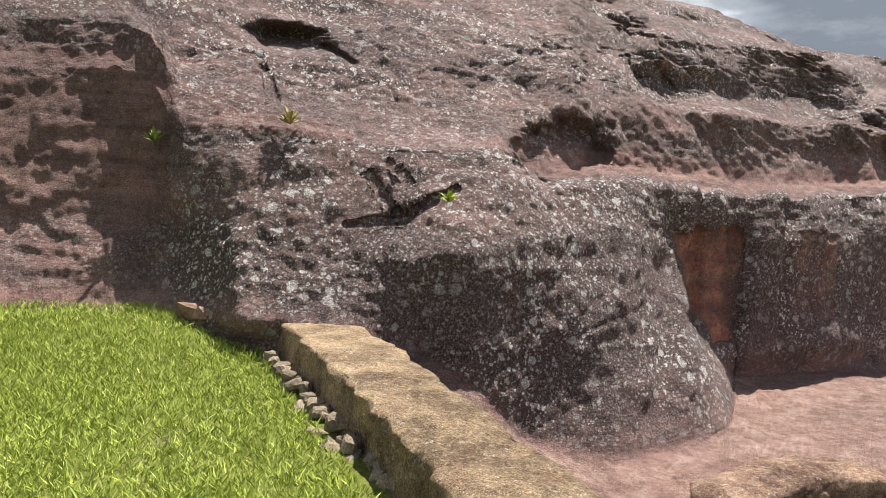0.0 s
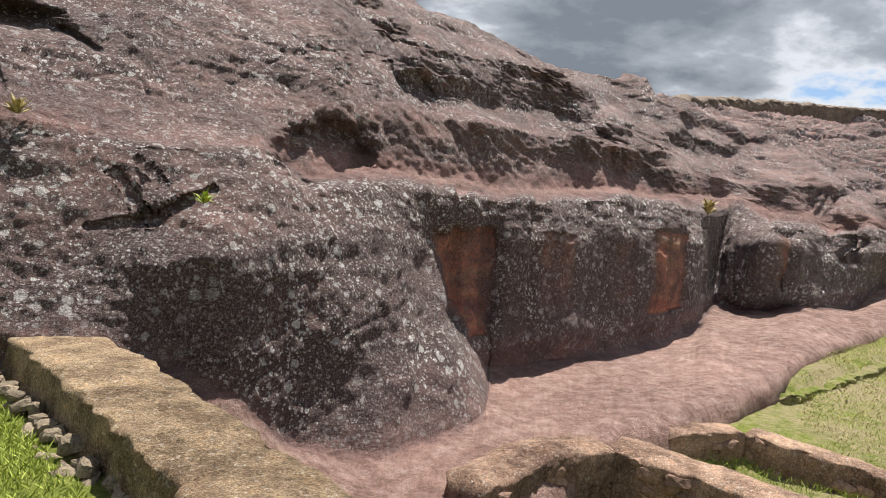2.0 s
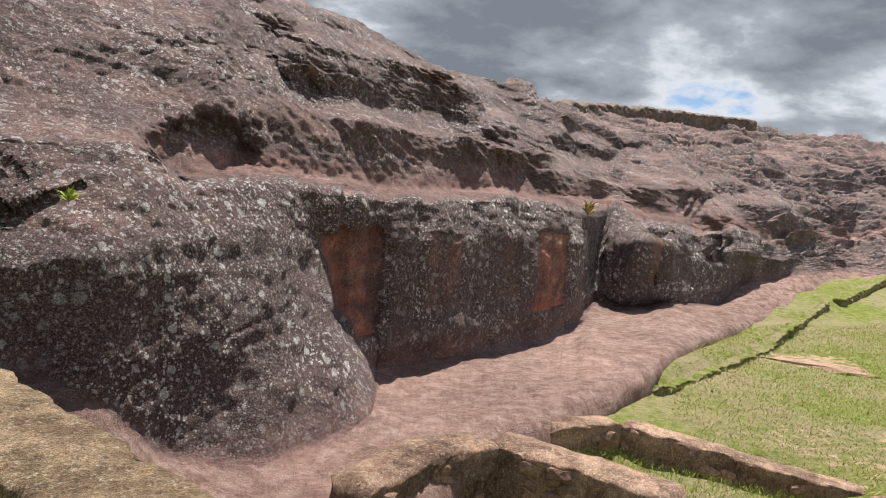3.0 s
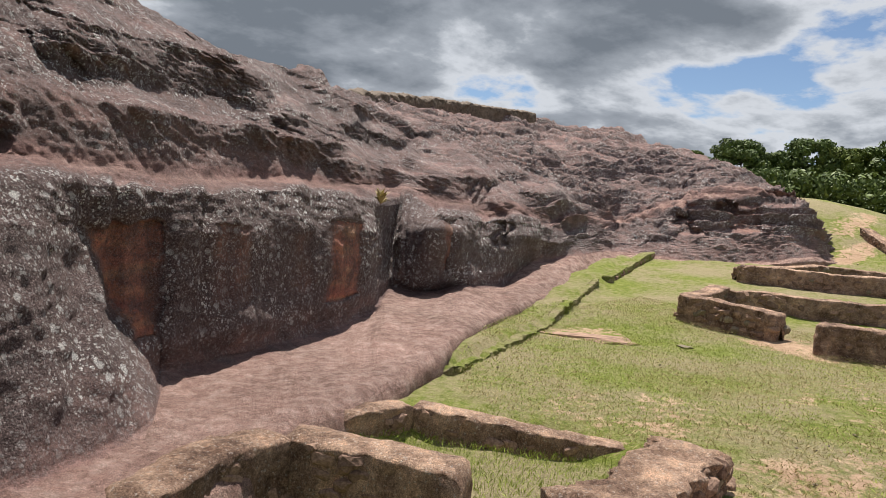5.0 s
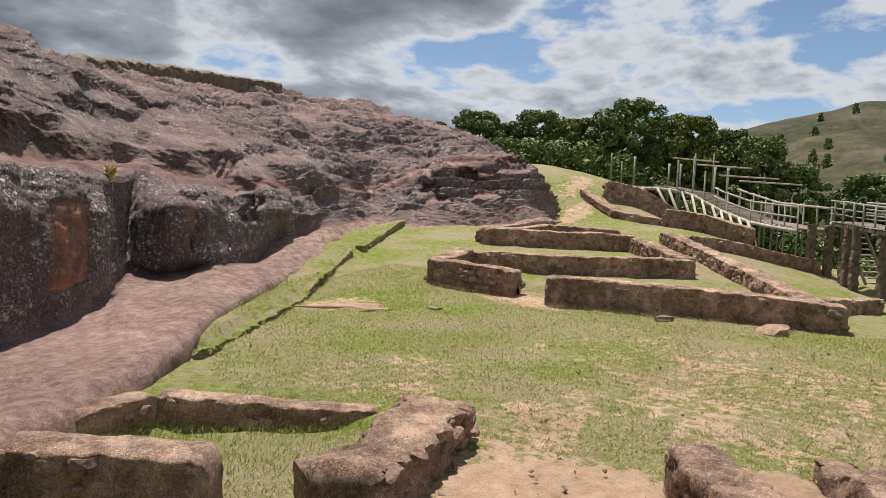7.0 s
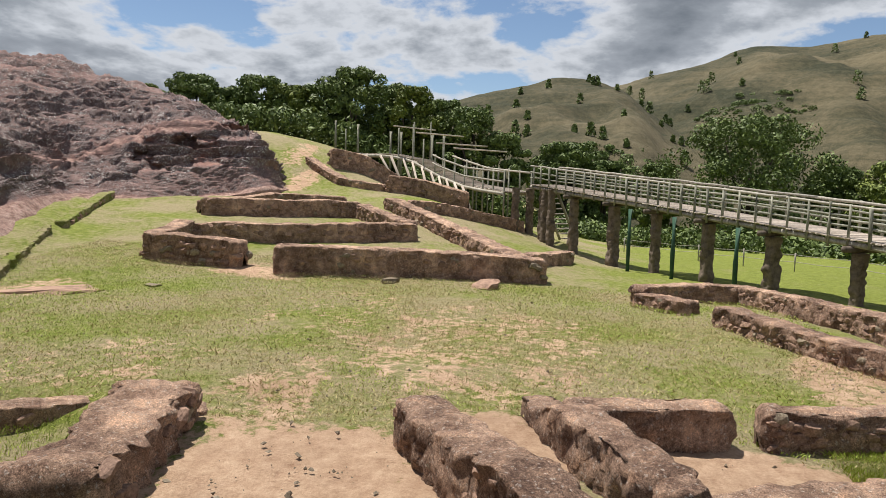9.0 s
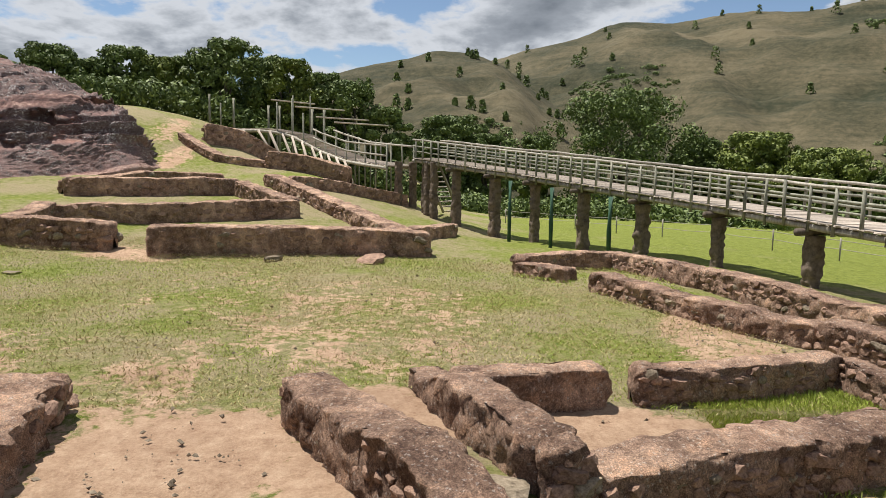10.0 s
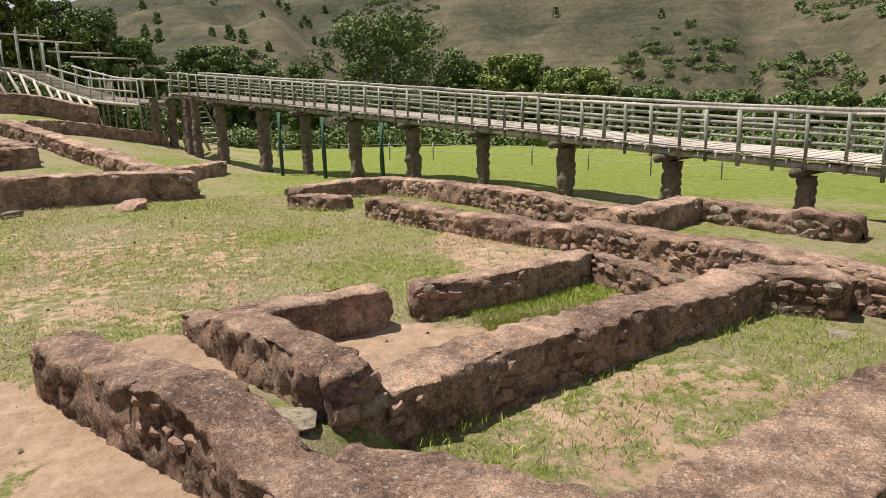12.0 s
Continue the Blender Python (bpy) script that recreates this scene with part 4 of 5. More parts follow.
# the sunken room under the rock ledge
ruin_wall([(2.3, 5.15), (3.1, 5.75), (3.95, 5.95)], 0.55, 0.38, EW, 21, top_abs=(0.36, 0.38), rough=0.7, stones=0.2, sink=0.9)
ruin_wall([(4.05, 5.95), (4.5, 5.2), (4.93, 4.35)], 0.55, 0.38, EW, 22, top_abs=(0.38, 0.38), rough=0.7, stones=0.3, sink=0.9)
ruin_wall([(5.15, 6.75), (6.2, 6.85)], 0.4, 0.24, EW, 23, top_abs=(0.24, 0.22), rough=0.7, stones=0.3, sink=0.9)
ruin_wall([(6.3, 6.85), (7.2, 5.7), (8.0, 4.8)], 0.4, 0.12, EW, 24, top_abs=(0.2, 0.08, 0.0), rough=0.7, stones=0.35, sink=0.9)
ruin_wall([(5.0, 3.05), (6.4, 3.35), (7.4, 3.62)], 0.75, 0.44, "thick crumbling earth wall with hollowed end", 25, top_abs=(0.44, 0.44), stones=0.3, sink=0.9, rough=1.7)
ruin_wall([(7.3, 4.1), (7.75, 3.3)], 0.4, 0.12, EW, 26, stones=0.5)
# the larger rooms across the court
ruin_wall([(18.75, 10.75), (18.55, 7.95)], 0.62, 0.68, SW, 31, stones=0.75, stone_size=0.26)
ruin_wall([(18.5, 7.05), (19.2, 4.0), (19.9, 0.2)], 0.66, 0.68, "long low earth wall, smooth and buff below its dark top", 32, stones=0.3, stone_size=0.2)
ruin_wall([(19.0, 10.75), (21.3, 11.1)], 0.6, 0.6, EW, 33, stones=0.5)
ruin_wall([(21.2, 10.9), (24.3, 4.6)], 0.55, 0.55, SW, 34, stones=0.7, stone_size=0.26)
ruin_wall([(19.9, 0.4), (22.3, 1.5), (25.6, 3.4)], 0.62, 0.55, EW, 35, stones=0.3)
ruin_wall([(26.3, 13.2), (28.4, 7.7)], 0.6, 0.6, SW, 36, stones=0.7, stone_size=0.28)
ruin_wall([(28.3, 7.6), (24.8, 4.9)], 0.6, 0.5, EW, 37, stones=0.4)
ruin_wall([(26.4, 13.3), (30.0, 12.0), (30.6, 9.0)], 0.6, 0.45, SW, 38, stones=0.5, stone_size=0.28)
ruin_wall([(30.8, 7.1), (25.7, 3.5)], 0.6, 0.5, SW, 39, stones=0.6, stone_size=0.28)
ruin_wall([(30.9, 6.3), (33.4, 3.2), (35.2, 1.9)], 0.6, 0.45, SW, 40, stones=0.6, stone_size=0.28)
ruin_wall([(23.0, 0.9), (25.4, 0.2), (27.4, -0.3)], 0.6, 0.4, SW, 41, stones=0.6, stone_size=0.28)
ruin_wall([(39.3, 12.6), (41.3, 9.3)], 0.7, 0.95, "taller ruined wall on the upper terrace", 42, stones=0.6, stone_size=0.34)
ruin_wall([(36.5, 8.6), (36.6, 6.5), (36.2, 4.6)], 0.7, 0.85, SW, 43, stones=0.7, stone_size=0.32)
ruin_wall([(38.6, 13.6), (36.6, 11.0), (36.5, 8.8)], 0.6, 0.35, EW, 44, stones=0.5)
# kerb of the turf strip along the ledge
ruin_wall([(8.3, 8.6), (9.8, 9.25), (15.8, 12.6), (20.3, 15.0)], 0.24, 0.1, "turf-topped kerb of dark stones beside the ledge", 45, mat=TURF, stones=0.95, stone_size=0.14, sides=(1,), rough=1.3)
ruin_wall([(21.0, 15.1), (26.0, 17.4), (30.5, 19.2)], 0.4, 0.25, "turf-topped kerb of dark stones beside the ledge", 46, mat=TURF, stones=0.5, stone_size=0.22)
# the retaining wall of the grass terrace, with a flat trodden top
ruin_wall([(-1.1, 6.3), (-0.45, 5.05), (0.09, 3.91), (0.6, 2.78), (1.6, 0.75)], 0.64, 0.3, "broad flat-topped retaining wall of earth and rubble", 51, mat=EARTH_TAN, top_abs=(1.27, 1.27, 1.27, 1.2), sink=0.35, rough=0.8)


def retaining_stones():
    rng = random.Random(8)
    wall = empty("stone_facing", (-1.2, 6.1, 1.0), "row of pale lichened field stones edging the grass terrace", "stones")
    a, b = Vector((-1.5, 6.05)), Vector((0.36, 2.55))
    u = (b - a).normalized()
    for row in (0, 1):
        s_ = 0.0
        while s_ < (b - a).length:
            size = rng.uniform(0.09, 0.2) if row == 0 else rng.uniform(0.06, 0.13)
            p = a + u * s_ + Vector((-u.y, u.x)) * rng.uniform(-0.02, 0.06) * -1
            if row == 0 or rng.random() < 0.7:
                m4 = Matrix.LocRotScale(Vector((p.x + 0.04 + row * 0.06, p.y, 0.88 + row * 0.11 + rng.uniform(-0.02, 0.03))) - wall.location,
                                        Euler((rng.uniform(-0.5, 0.5), rng.uniform(-0.5, 0.5), rng.uniform(0, 6))), (size * rng.uniform(1, 1.4), size, size * rng.uniform(0.9, 1.3)))
                part("stone", rng.choice(STONES_PALE), None, wall, m=m4)
            s_ += size * rng.uniform(0.75, 1.15)
    # tumbled stones where the wall meets the rock
    for k in range(46):
        size = rng.uniform(0.1, 0.32)
        f = rng.random()
        x, y = -2.25 + 0.75 * f + rng.gauss(0, 0.13), 6.35 - 0.2 * f + rng.gauss(0, 0.16)
        m4 = Matrix.LocRotScale(Vector((x, y, 1.02 + rng.uniform(0, 0.22))) - wall.location, Euler((rng.uniform(-0.5, 0.5), rng.uniform(-0.5, 0.5), rng.uniform(0, 6))), (size * 1.3, size, size * 0.8))
        part("stone", rng.choice(STONES if k % 2 else STONES_PALE), None, wall, m=m4)


retaining_stones()


def loose_stone(x, y, size, seed, label, pale=True, flat=0.6):
    me = (STONES_PALE if pale else STONES)[seed % 6]
    ob = new("stone", me)
    ob.matrix_basis = Matrix.LocRotScale((x, y, float(ground_z(x, y)) + size * flat * 0.22 - (0.13 if size > 1.5 else 0.0)), Euler((0.1, 0.05, seed)), (size * 1.3, size, size * flat))
    tagged(ob, label, "stone")


loose_stone(15.55, 8.67, 0.34, 1, "small pale flat stone lying in the turf", flat=0.3)
loose_stone(18.1, 3.9, 0.34, 2, "grey boulder leaning against a low wall")
loose_stone(18.6, 1.6, 0.9, 3, "flat block lying at the foot of a wall", False, 0.3)
loose_stone(6.1, -6.0, 0.22, 4, "small flat stone lying in the grass", flat=0.4)
loose_stone(7.9, 0.55, 0.26, 5, "rounded orange stone beside the wall corner", False)
loose_stone(5.35, -0.75, 0.34, 1, "rounded pale stone at the wall junction", True)
loose_stone(14.4, 10.7, 2.0, 2, "flat pinkish rock slab flush with the turf", False, 0.12)


# the broken wall along the crest of the outcrop
CREST_LINE = [polar(a_, d_) for a_, d_ in ((32.2, 32), (35.4, 37.5), (40.8, 45.5), (46.3, 51.3))]
ruin_wall(CREST_LINE, 1.0, 1.0, "broken stone wall along the crest of the rock", 71, mat=PIER, top_abs=(7.62, 8.68, 9.58, 10.05), rough=2.6, step=0.15)


# ---- the raised timber walkway ----
EDGE = [(-6, -17.5, 0.25), (2.5, -14.0, 0.66), (10.4, -10.9, 0.98), (14.1, -9.45, 1.1), (20.0, -7.3, 1.39), (28.4, -2.7, 1.98), (34.5, 1.5, 2.50)]


PIERS = (90.4, 93.3, 96.4, 100.05, 104.5, 109.85, 116.2, 123.8, 132.7, 141, 150)  # directions of the stone piers


def plank_mesh(length, width, thick, seed):
    rng = random.Random(seed)
    bm = bmesh.new()
    bmesh.ops.create_cube(bm, size=1)
    for v in bm.verts:
        v.co = (v.co.x * width * rng.uniform(0.95, 1.0), v.co.y * length * rng.uniform(0.98, 1.03), v.co.z * thick)
    bmesh.ops.bevel(bm, geom=bm.edges[:], offset=0.006, segments=1, affect="EDGES")
    me = bpy.data.meshes.new("plank")
    bm.to_mesh(me)
    bm.free()
    me.materials.append(DECK)
    return me


def pier_mesh(height, wide, seed):
    """A round-cornered masonry pier, uneven with its courses."""
    rows, cols = max(6, int(height / 0.05)), 28
    zz, w = np.meshgrid(np.linspace(0, height, rows), np.linspace(0, 2 * np.pi, cols + 1), indexing="ij")
    k = (np.abs(np.cos(w)) ** 5 + np.abs(np.sin(w)) ** 5) ** (-1 / 5)
    r = wide / 2 * k * (1.08 - 0.1 * zz / height)
    x, y = r * np.cos(w), r * np.sin(w)
    q = np.stack([x.ravel(), y.ravel(), zz.ravel()], -1)
    course = np.abs((zz / 0.16) % 1 - 0.5)
    grow = 0.04 * fbm(q * 4.5, 3, seed).reshape(x.shape) - 0.02 * smooth(0.38, 0.5, course)
    x, y = x * (1 + grow / wide * 2), y * (1 + grow / wide * 2)
    P = np.stack([x, y, zz], -1)
    top = P[-1:] * (0.02, 0.02, 1)
    return grid_mesh("pier", np.vstack([P, top]))


def walkway():
    s, line = resample(EDGE, 0.1)
    for _ in range(12):
        line[1:-1] = line[:-2] * 0.25 + line[1:-1] * 0.5 + line[2:] * 0.25
    tang = np.gradient(line, axis=0)
    flat_ = np.hypot(tang[:, 0], tang[:, 1])
    side = np.stack([tang[:, 1] / flat_, -tang[:, 0] / flat_], -1)
    base = Vector((10.4, -10.9, 0.0))
    way = empty("walkway", base, "long raised walkway of weathered round timber on stone piers", "walkway")
    rng = random.Random(3)
    width = 1.55

    def at(dist, off, up_):
        i = min(max(int(dist / s[-1] * (len(s) - 1)), 0), len(s) - 1)
        return Vector((line[i, 0] + side[i, 0] * off, line[i, 1] + side[i, 1] * off, line[i, 2] + up_)) - base, math.atan2(tang[i, 1], tang[i, 0]), i

    planks = [plank_mesh(width + 0.1, 0.185, 0.04, k) for k in range(5)]
    dist = 6.0
    while dist < s[-1]:
        p, yaw, _ = at(dist, width / 2, -0.02 + rng.uniform(-0.004, 0.004))
        part("plank", rng.choice(planks), None, way, m=Matrix.LocRotScale(p, Euler((0, 0, yaw + rng.uniform(-0.02, 0.02))), None))
        dist += 0.195
    span = 3.05
    for off in (0.06, width - 0.06):
        dist = 0.0
        while dist < s[-1] - 0.5:
            end = min(dist + span, s[-1])
            part("beam", tube_mesh("beam", [at(dist + (end - dist) * f, off, -0.14)[0] for f in (0, 0.25, 0.5, 0.75, 1)], 0.075, 8, 0.1, int(dist * 10)), WOOD, way)
            dist = end
    for off, push in ((-0.02, 1), (width + 0.02, 0)):
        dist, count = 0.3, 0
        while dist < s[-1]:
            lean = rng.uniform(-0.03, 0.03)
            a, _, _ = at(dist, off, -0.24 + rng.uniform(-0.06, 0.04))
            b, _, _ = at(dist, off + lean, 0.81 + rng.uniform(-0.03, 0.05))
            mid = (a + b) / 2 + Vector((rng.uniform(-0.01, 0.01), rng.uniform(-0.01, 0.01), 0))
            part("post", tube_mesh("post", [a, mid, b], 0.04 * rng.uniform(0.85, 1.15), 7, 0.12, count), WOOD_GREEN, way)
            dist += 0.66 * rng.uniform(0.93, 1.07)
            count += 1
        for up_, rad in ((0.80, 0.04), (0.53, 0.032), (0.28, 0.032)):
            dist = rng.uniform(-2, 0)
            while dist < s[-1] - 0.3:
                end = min(dist + rng.uniform(3.6, 4.6), s[-1])
                sag = rng.uniform(-0.02, 0.03)
                pts = [at(max(dist, 0) + (end - max(dist, 0)) * f, off + 0.035 * (1 if push else -1), up_ + sag * math.sin(f * 3.1)
                          + rng.uniform(-0.012, 0.012))[0] for f in np.linspace(0, 1, 7)]
                part("rail", tube_mesh("rail", pts, rad * rng.uniform(0.9, 1.15), 7, 0.12, int(abs(dist) * 7) + int(up_ * 100)), WOOD_GREEN if up_ < 0.7 else WOOD, way)
                dist = end - 0.08
    line_az = to_polar(line[:, 0] + side[:, 0] * 0.32, line[:, 1] + side[:, 1] * 0.32)[0]
    order = np.argsort(line_az)
    for k, az in enumerate(PIERS):
        dist = float(np.interp(az, line_az[order], s[order]))
        p, yaw, i = at(dist, 0.32, 0)
        x, y, zdeck = p.x + base.x, p.y + base.y, float(line[i, 2])
        gz = float(ground_z(x, y)) - 0.25
        part("pier", pier_mesh(zdeck - 0.36 - gz, 0.34 + 0.04 * math.sin(k * 2.1), k), PIER, way, m=Matrix.LocRotScale((p.x, p.y, gz), Euler((0, 0, yaw)), None))
        a, _, _ = at(dist, -0.22, -0.27)
        b, _, _ = at(dist, width + 0.1, -0.27)
        part("crossbeam", tube_mesh("crossbeam", [a, (a + b) / 2, b], 0.085, 10, 0.05, k), BARK, way)
    # the raised landing at its end, with stairs down to the lawn
    end = Vector((34.9, 1.8, 2.45))
    rng = random.Random(9)
    stair = empty("stairs", (36.2, -0.3, 0), "steep timber stairs beneath the walkway landing", "stairs")
    for k in range(10):
        part("tread", plank_mesh(0.9, 0.26, 0.04, 30 + k), None, stair, m=pose(-1.5 + 0.2 * k, 0.9 - 0.1 * k, 2.1 - 0.24 * k, 0, 0, 60))
    for o in (-0.45, 0.45):
        a = Vector((-1.55 + o * 0.5, 0.95 + o * 0.85, 2.2))
        b = Vector((0.45 + o * 0.5, 0.0 + o * 0.85, -0.15))
        part("stringer", tube_mesh("stringer", [a, (a + b) / 2, b], 0.06, 7, 0.1, 5), WOOD, stair)
    for k in range(5):
        x, y = 33.0 + 0.55 * k, 0.6 + 0.4 * k + rng.uniform(-0.7, 0.5)
        gz = float(ground_z(x, y)) - 0.2
        part("pier", pier_mesh(2.3 - gz, 0.3, 40 + k), PIER, way, m=pose(x - base.x, y - base.y, gz, 0, 0, 30))
    return way


walkway()


def far_walkway():
    """The walkway's climb to the upper slope: deck on braced trestles with tall posts."""
    rng = random.Random(12)
    way = empty("trestle_walkway", (42, 6, 1), "distant pale timber walkway climbing on braced trestles", "walkway")
    base = way.location
    path = [(35.2, 2.1, 2.1), (39.5, 4.6, 2.35), (42.3, 6.6, 2.9), (44.3, 8.6, 3.75), (45.3, 10.4, 4.05), (46.0, 13.5, 4.05), (47.5, 17.5, 4.1)]
    s, line = resample(path, 0.25)
    tang = np.gradient(line, axis=0)
    tang /= np.hypot(tang[:, 0], tang[:, 1])[:, None]
    n = len(s)
    planks = [plank_mesh(1.4, 0.22, 0.05, 70 + k) for k in range(3)]
    for i in range(n):
        part("plank", rng.choice(planks), None, way, m=Matrix.LocRotScale(Vector(line[i]) - base, Euler((0, 0, math.atan2(tang[i, 1], tang[i, 0]))), None))
    for off in (-0.7, 0.7):
        for up_ in (-0.12, 0.45, 0.9):
            if up_ > 0 and off > 0 and up_ < 0.6:
                continue
            hi = n if up_ < 0 else int(n * 0.45)
            pts = [Vector((line[i, 0] + tang[i, 1] * off, line[i, 1] - tang[i, 0] * off, line[i, 2] + up_)) - base for i in range(0, hi, 4)]
            part("rail" if up_ > 0 else "beam", tube_mesh("rail", pts, 0.05 if up_ > 0 else 0.09, 6, 0.1, 3), WOOD, way)
        for i in range(0, n, 5):
            x, y, z = line[i, 0] + tang[i, 1] * off, line[i, 1] - tang[i, 0] * off, line[i, 2]
            tall = 1.0 if s[i] < 9 else rng.uniform(1.5, 2.3)
            if s[i] > 13 and rng.random() < 0.8:
                continue
            gz = float(ground_z(x, y)) - 0.3
            a, b = Vector((x, y, gz if rng.random() < 0.8 else z - 0.3)) - base, Vector((x, y, z + tall)) - base
            # the darker timber colour stands in for shade on these far posts
            part("post", tube_mesh("post", [a, (a + b) / 2, b], 0.042, 6, 0.1, i), WOOD_GREEN, way)
    for i in range(20, n - 14, 4):
        x, y, z = line[i]
        nx, ny = tang[i, 1], -tang[i, 0]
        a = Vector((x - nx * 0.8, y - ny * 0.8, z - 0.1)) - base
        gx, gy = x - nx * 1.0 + tang[i, 0] * -1.6, y - ny * 1.0 + tang[i, 1] * -1.6
        b = Vector((gx, gy, float(ground_z(gx, gy)) - 0.1)) - base
        part("brace", tube_mesh("brace", [a, (a + b) / 2, b], 0.075, 6, 0.08, i), DECK, way)
    for i in range(24, n - 30, 9):
        x, y, z = line[i]
        nx, ny = tang[i, 1], -tang[i, 0]
        a, b = Vector((x - nx * 0.9, y - ny * 0.9, z + 1.75)) - base, Vector((x + nx * 0.9 + 1.0, y + ny * 0.9 - 1.2, z + 1.7)) - base
        part("crossbar", tube_mesh("crossbar", [a, (a + b) / 2, b], 0.045, 6, 0.1, i), DECK, way)


far_walkway()


def pole(x, y, top, radius, mat, label, category="pole"):
    gz = float(ground_z(x, y)) - 0.3
    me = tube_mesh("pole", [(0, 0, gz), (0.01, 0.01, (gz + top) / 2), (0, 0, top)], radius, 8, 0.06, int(x * 10))
    me.materials.append(mat)
    ob = new("pole", me)
    ob.location = (x, y, 0)
    return tagged(ob, label, category)


for az_, d_, top_ in ((94.6, 27.6, 1.7), (97.8, 25.7, 1.55), (102.2, 23.4, 1.4)):
    px, py = polar(az_, d_)
    pole(px, py, top_, 0.075, PAINT_GREEN, "dark green painted pole standing before the walkway")
for az_, d_, top_ in ((71.9, 50, 6.3), (73.6, 50, 6.1), (76.1, 48.5, 5.6), (76.9, 48.5, 5.6), (79.3, 46, 5.3), (80.2, 46, 5.3)):
    px, py = polar(az_, d_)
    pole(px, py, top_, 0.085, WOOD_GREEN, "tall grey upright pole at the upper walkway", "pole")


def rope_fence():
    rng = random.Random(2)
    fence = empty("rope_fence", (20, -14, 0), "thin rope fence on short posts across the lawn", "fence", "")
    base = fence.location
    pts = []
    for k in range(15):
        f = k / 14
        x, y = 44 - 36 * f, -3.5 - 15.5 * f - 2.5 * math.sin(f * 3)
        gz = float(ground_z(x, y))
        pts.append(Vector((x, y, gz)))
        me = tube_mesh("post", [(0, 0, -0.2), (0, 0, 0.4), (0.01, 0, 0.8)], 0.035, 6, 0.1, k)
        part("post", me, WOOD, fence, m=Matrix.Translation(Vector((x, y, gz)) - base))
    for up_ in (0.72, 0.42):
        line = []
        for a, b in zip(pts[:-1], pts[1:]):
            for f in (0, 0.5):
                line.append(a.lerp(b, f) + Vector((0, 0, up_ - 0.04 * math.sin(f * math.pi))) - base)
        part("rope", tube_mesh("rope", line, 0.012, 5), WOOD, fence)


rope_fence()


# ---- trees ----
def leaves(name, centres, radii, per, size, seed, mat, squash=0.8):
    """Many small leaf sprays, scattered round the given clump centres, as one mesh."""
    rng = np.random.RandomState(seed)
    centres, radii = np.array(centres, float), np.array(radii, float)
    n = len(centres) * per
    k = np.repeat(np.arange(len(centres)), per)
    dirs = rng.normal(size=(n, 3))
    dirs /= np.linalg.norm(dirs, axis=1, keepdims=True)
    rad = radii[k] * rng.uniform(0.35, 1.0, n) ** 0.5
    c = centres[k] + dirs * rad[:, None] * (1, 1, squash)
    u = rng.normal(size=(n, 3))
    u -= dirs * (u * dirs).sum(1, keepdims=True) * 0.6
    u /= np.linalg.norm(u, axis=1, keepdims=True)
    v = np.cross(u, dirs + rng.normal(size=(n, 3)) * 0.5)
    v /= np.linalg.norm(v, axis=1, keepdims=True) + 1e-9
    sz = size * rng.uniform(0.6, 1.4, n)[:, None]
    quad = np.stack([c - u * sz, c + v * sz * 0.45, c + u * sz, c - v * sz * 0.45], 1)
    me = bpy.data.meshes.new(name)
    me.vertices.add(n * 4)
    me.vertices.foreach_set("co", quad.reshape(-1))
    me.loops.add(n * 4)
    me.loops.foreach_set("vertex_index", np.arange(n * 4))
    me.polygons.add(n)
    me.polygons.foreach_set("loop_start", np.arange(0, n * 4, 4))
    me.update()
    me.materials.append(mat)
    return me


def tree(az, d, top, wide, seed, label, mat=None, clumps=46, per=110, low=0.12, leaf=0.3, open_=1.0):
    rng = random.Random(seed)
    x, y = polar(az, d)
    gz = float(ground_z(x, y)) - (0.3 if d < 66 else 3.0)
    height = top - gz
    th = empty("tree", (x, y, gz), label, "tree")
    trunk_top = height * 0.45
    me = tube_mesh("trunk", [(0, 0, -0.3), (0.1, 0.05, trunk_top * 0.5), (rng.uniform(-0.3, 0.3), rng.uniform(-0.3, 0.3), trunk_top), (rng.uniform(-0.4, 0.4), 0, height * 0.75)], 0.035 * height, 8, 0.1, seed, 0.3)
    part("trunk", me, BARK, th)
    centres, radii = [], []
    for k in range(clumps):
        w = rng.uniform(0, 2 * math.pi)
        f = rng.random() ** 0.75
        zc = height * (low + (1 - low) * f)
        span = wide * math.sqrt(max(0.05, 1 - ((f - 0.42) / 0.62) ** 2)) * rng.uniform(0.35, 1.0)
        r = wide * rng.uniform(0.2, 0.36) * open_
        centres.append((math.cos(w) * span, math.sin(w) * span, min(zc, height - r * 0.6)))
        radii.append(r)
    for k in range(5):
        c = Vector(centres[k * 5 % clumps])
        part("limb", tube_mesh("limb", [(0, 0, trunk_top * 0.7), c * 0.5 + Vector((0, 0, trunk_top * 0.3)), c], 0.014 * height, 6, 0.1, k, 0.4), BARK, th)
    part("crown", leaves("crown", centres, radii, per, leaf, seed, mat or LEAF), None, th)
    return th


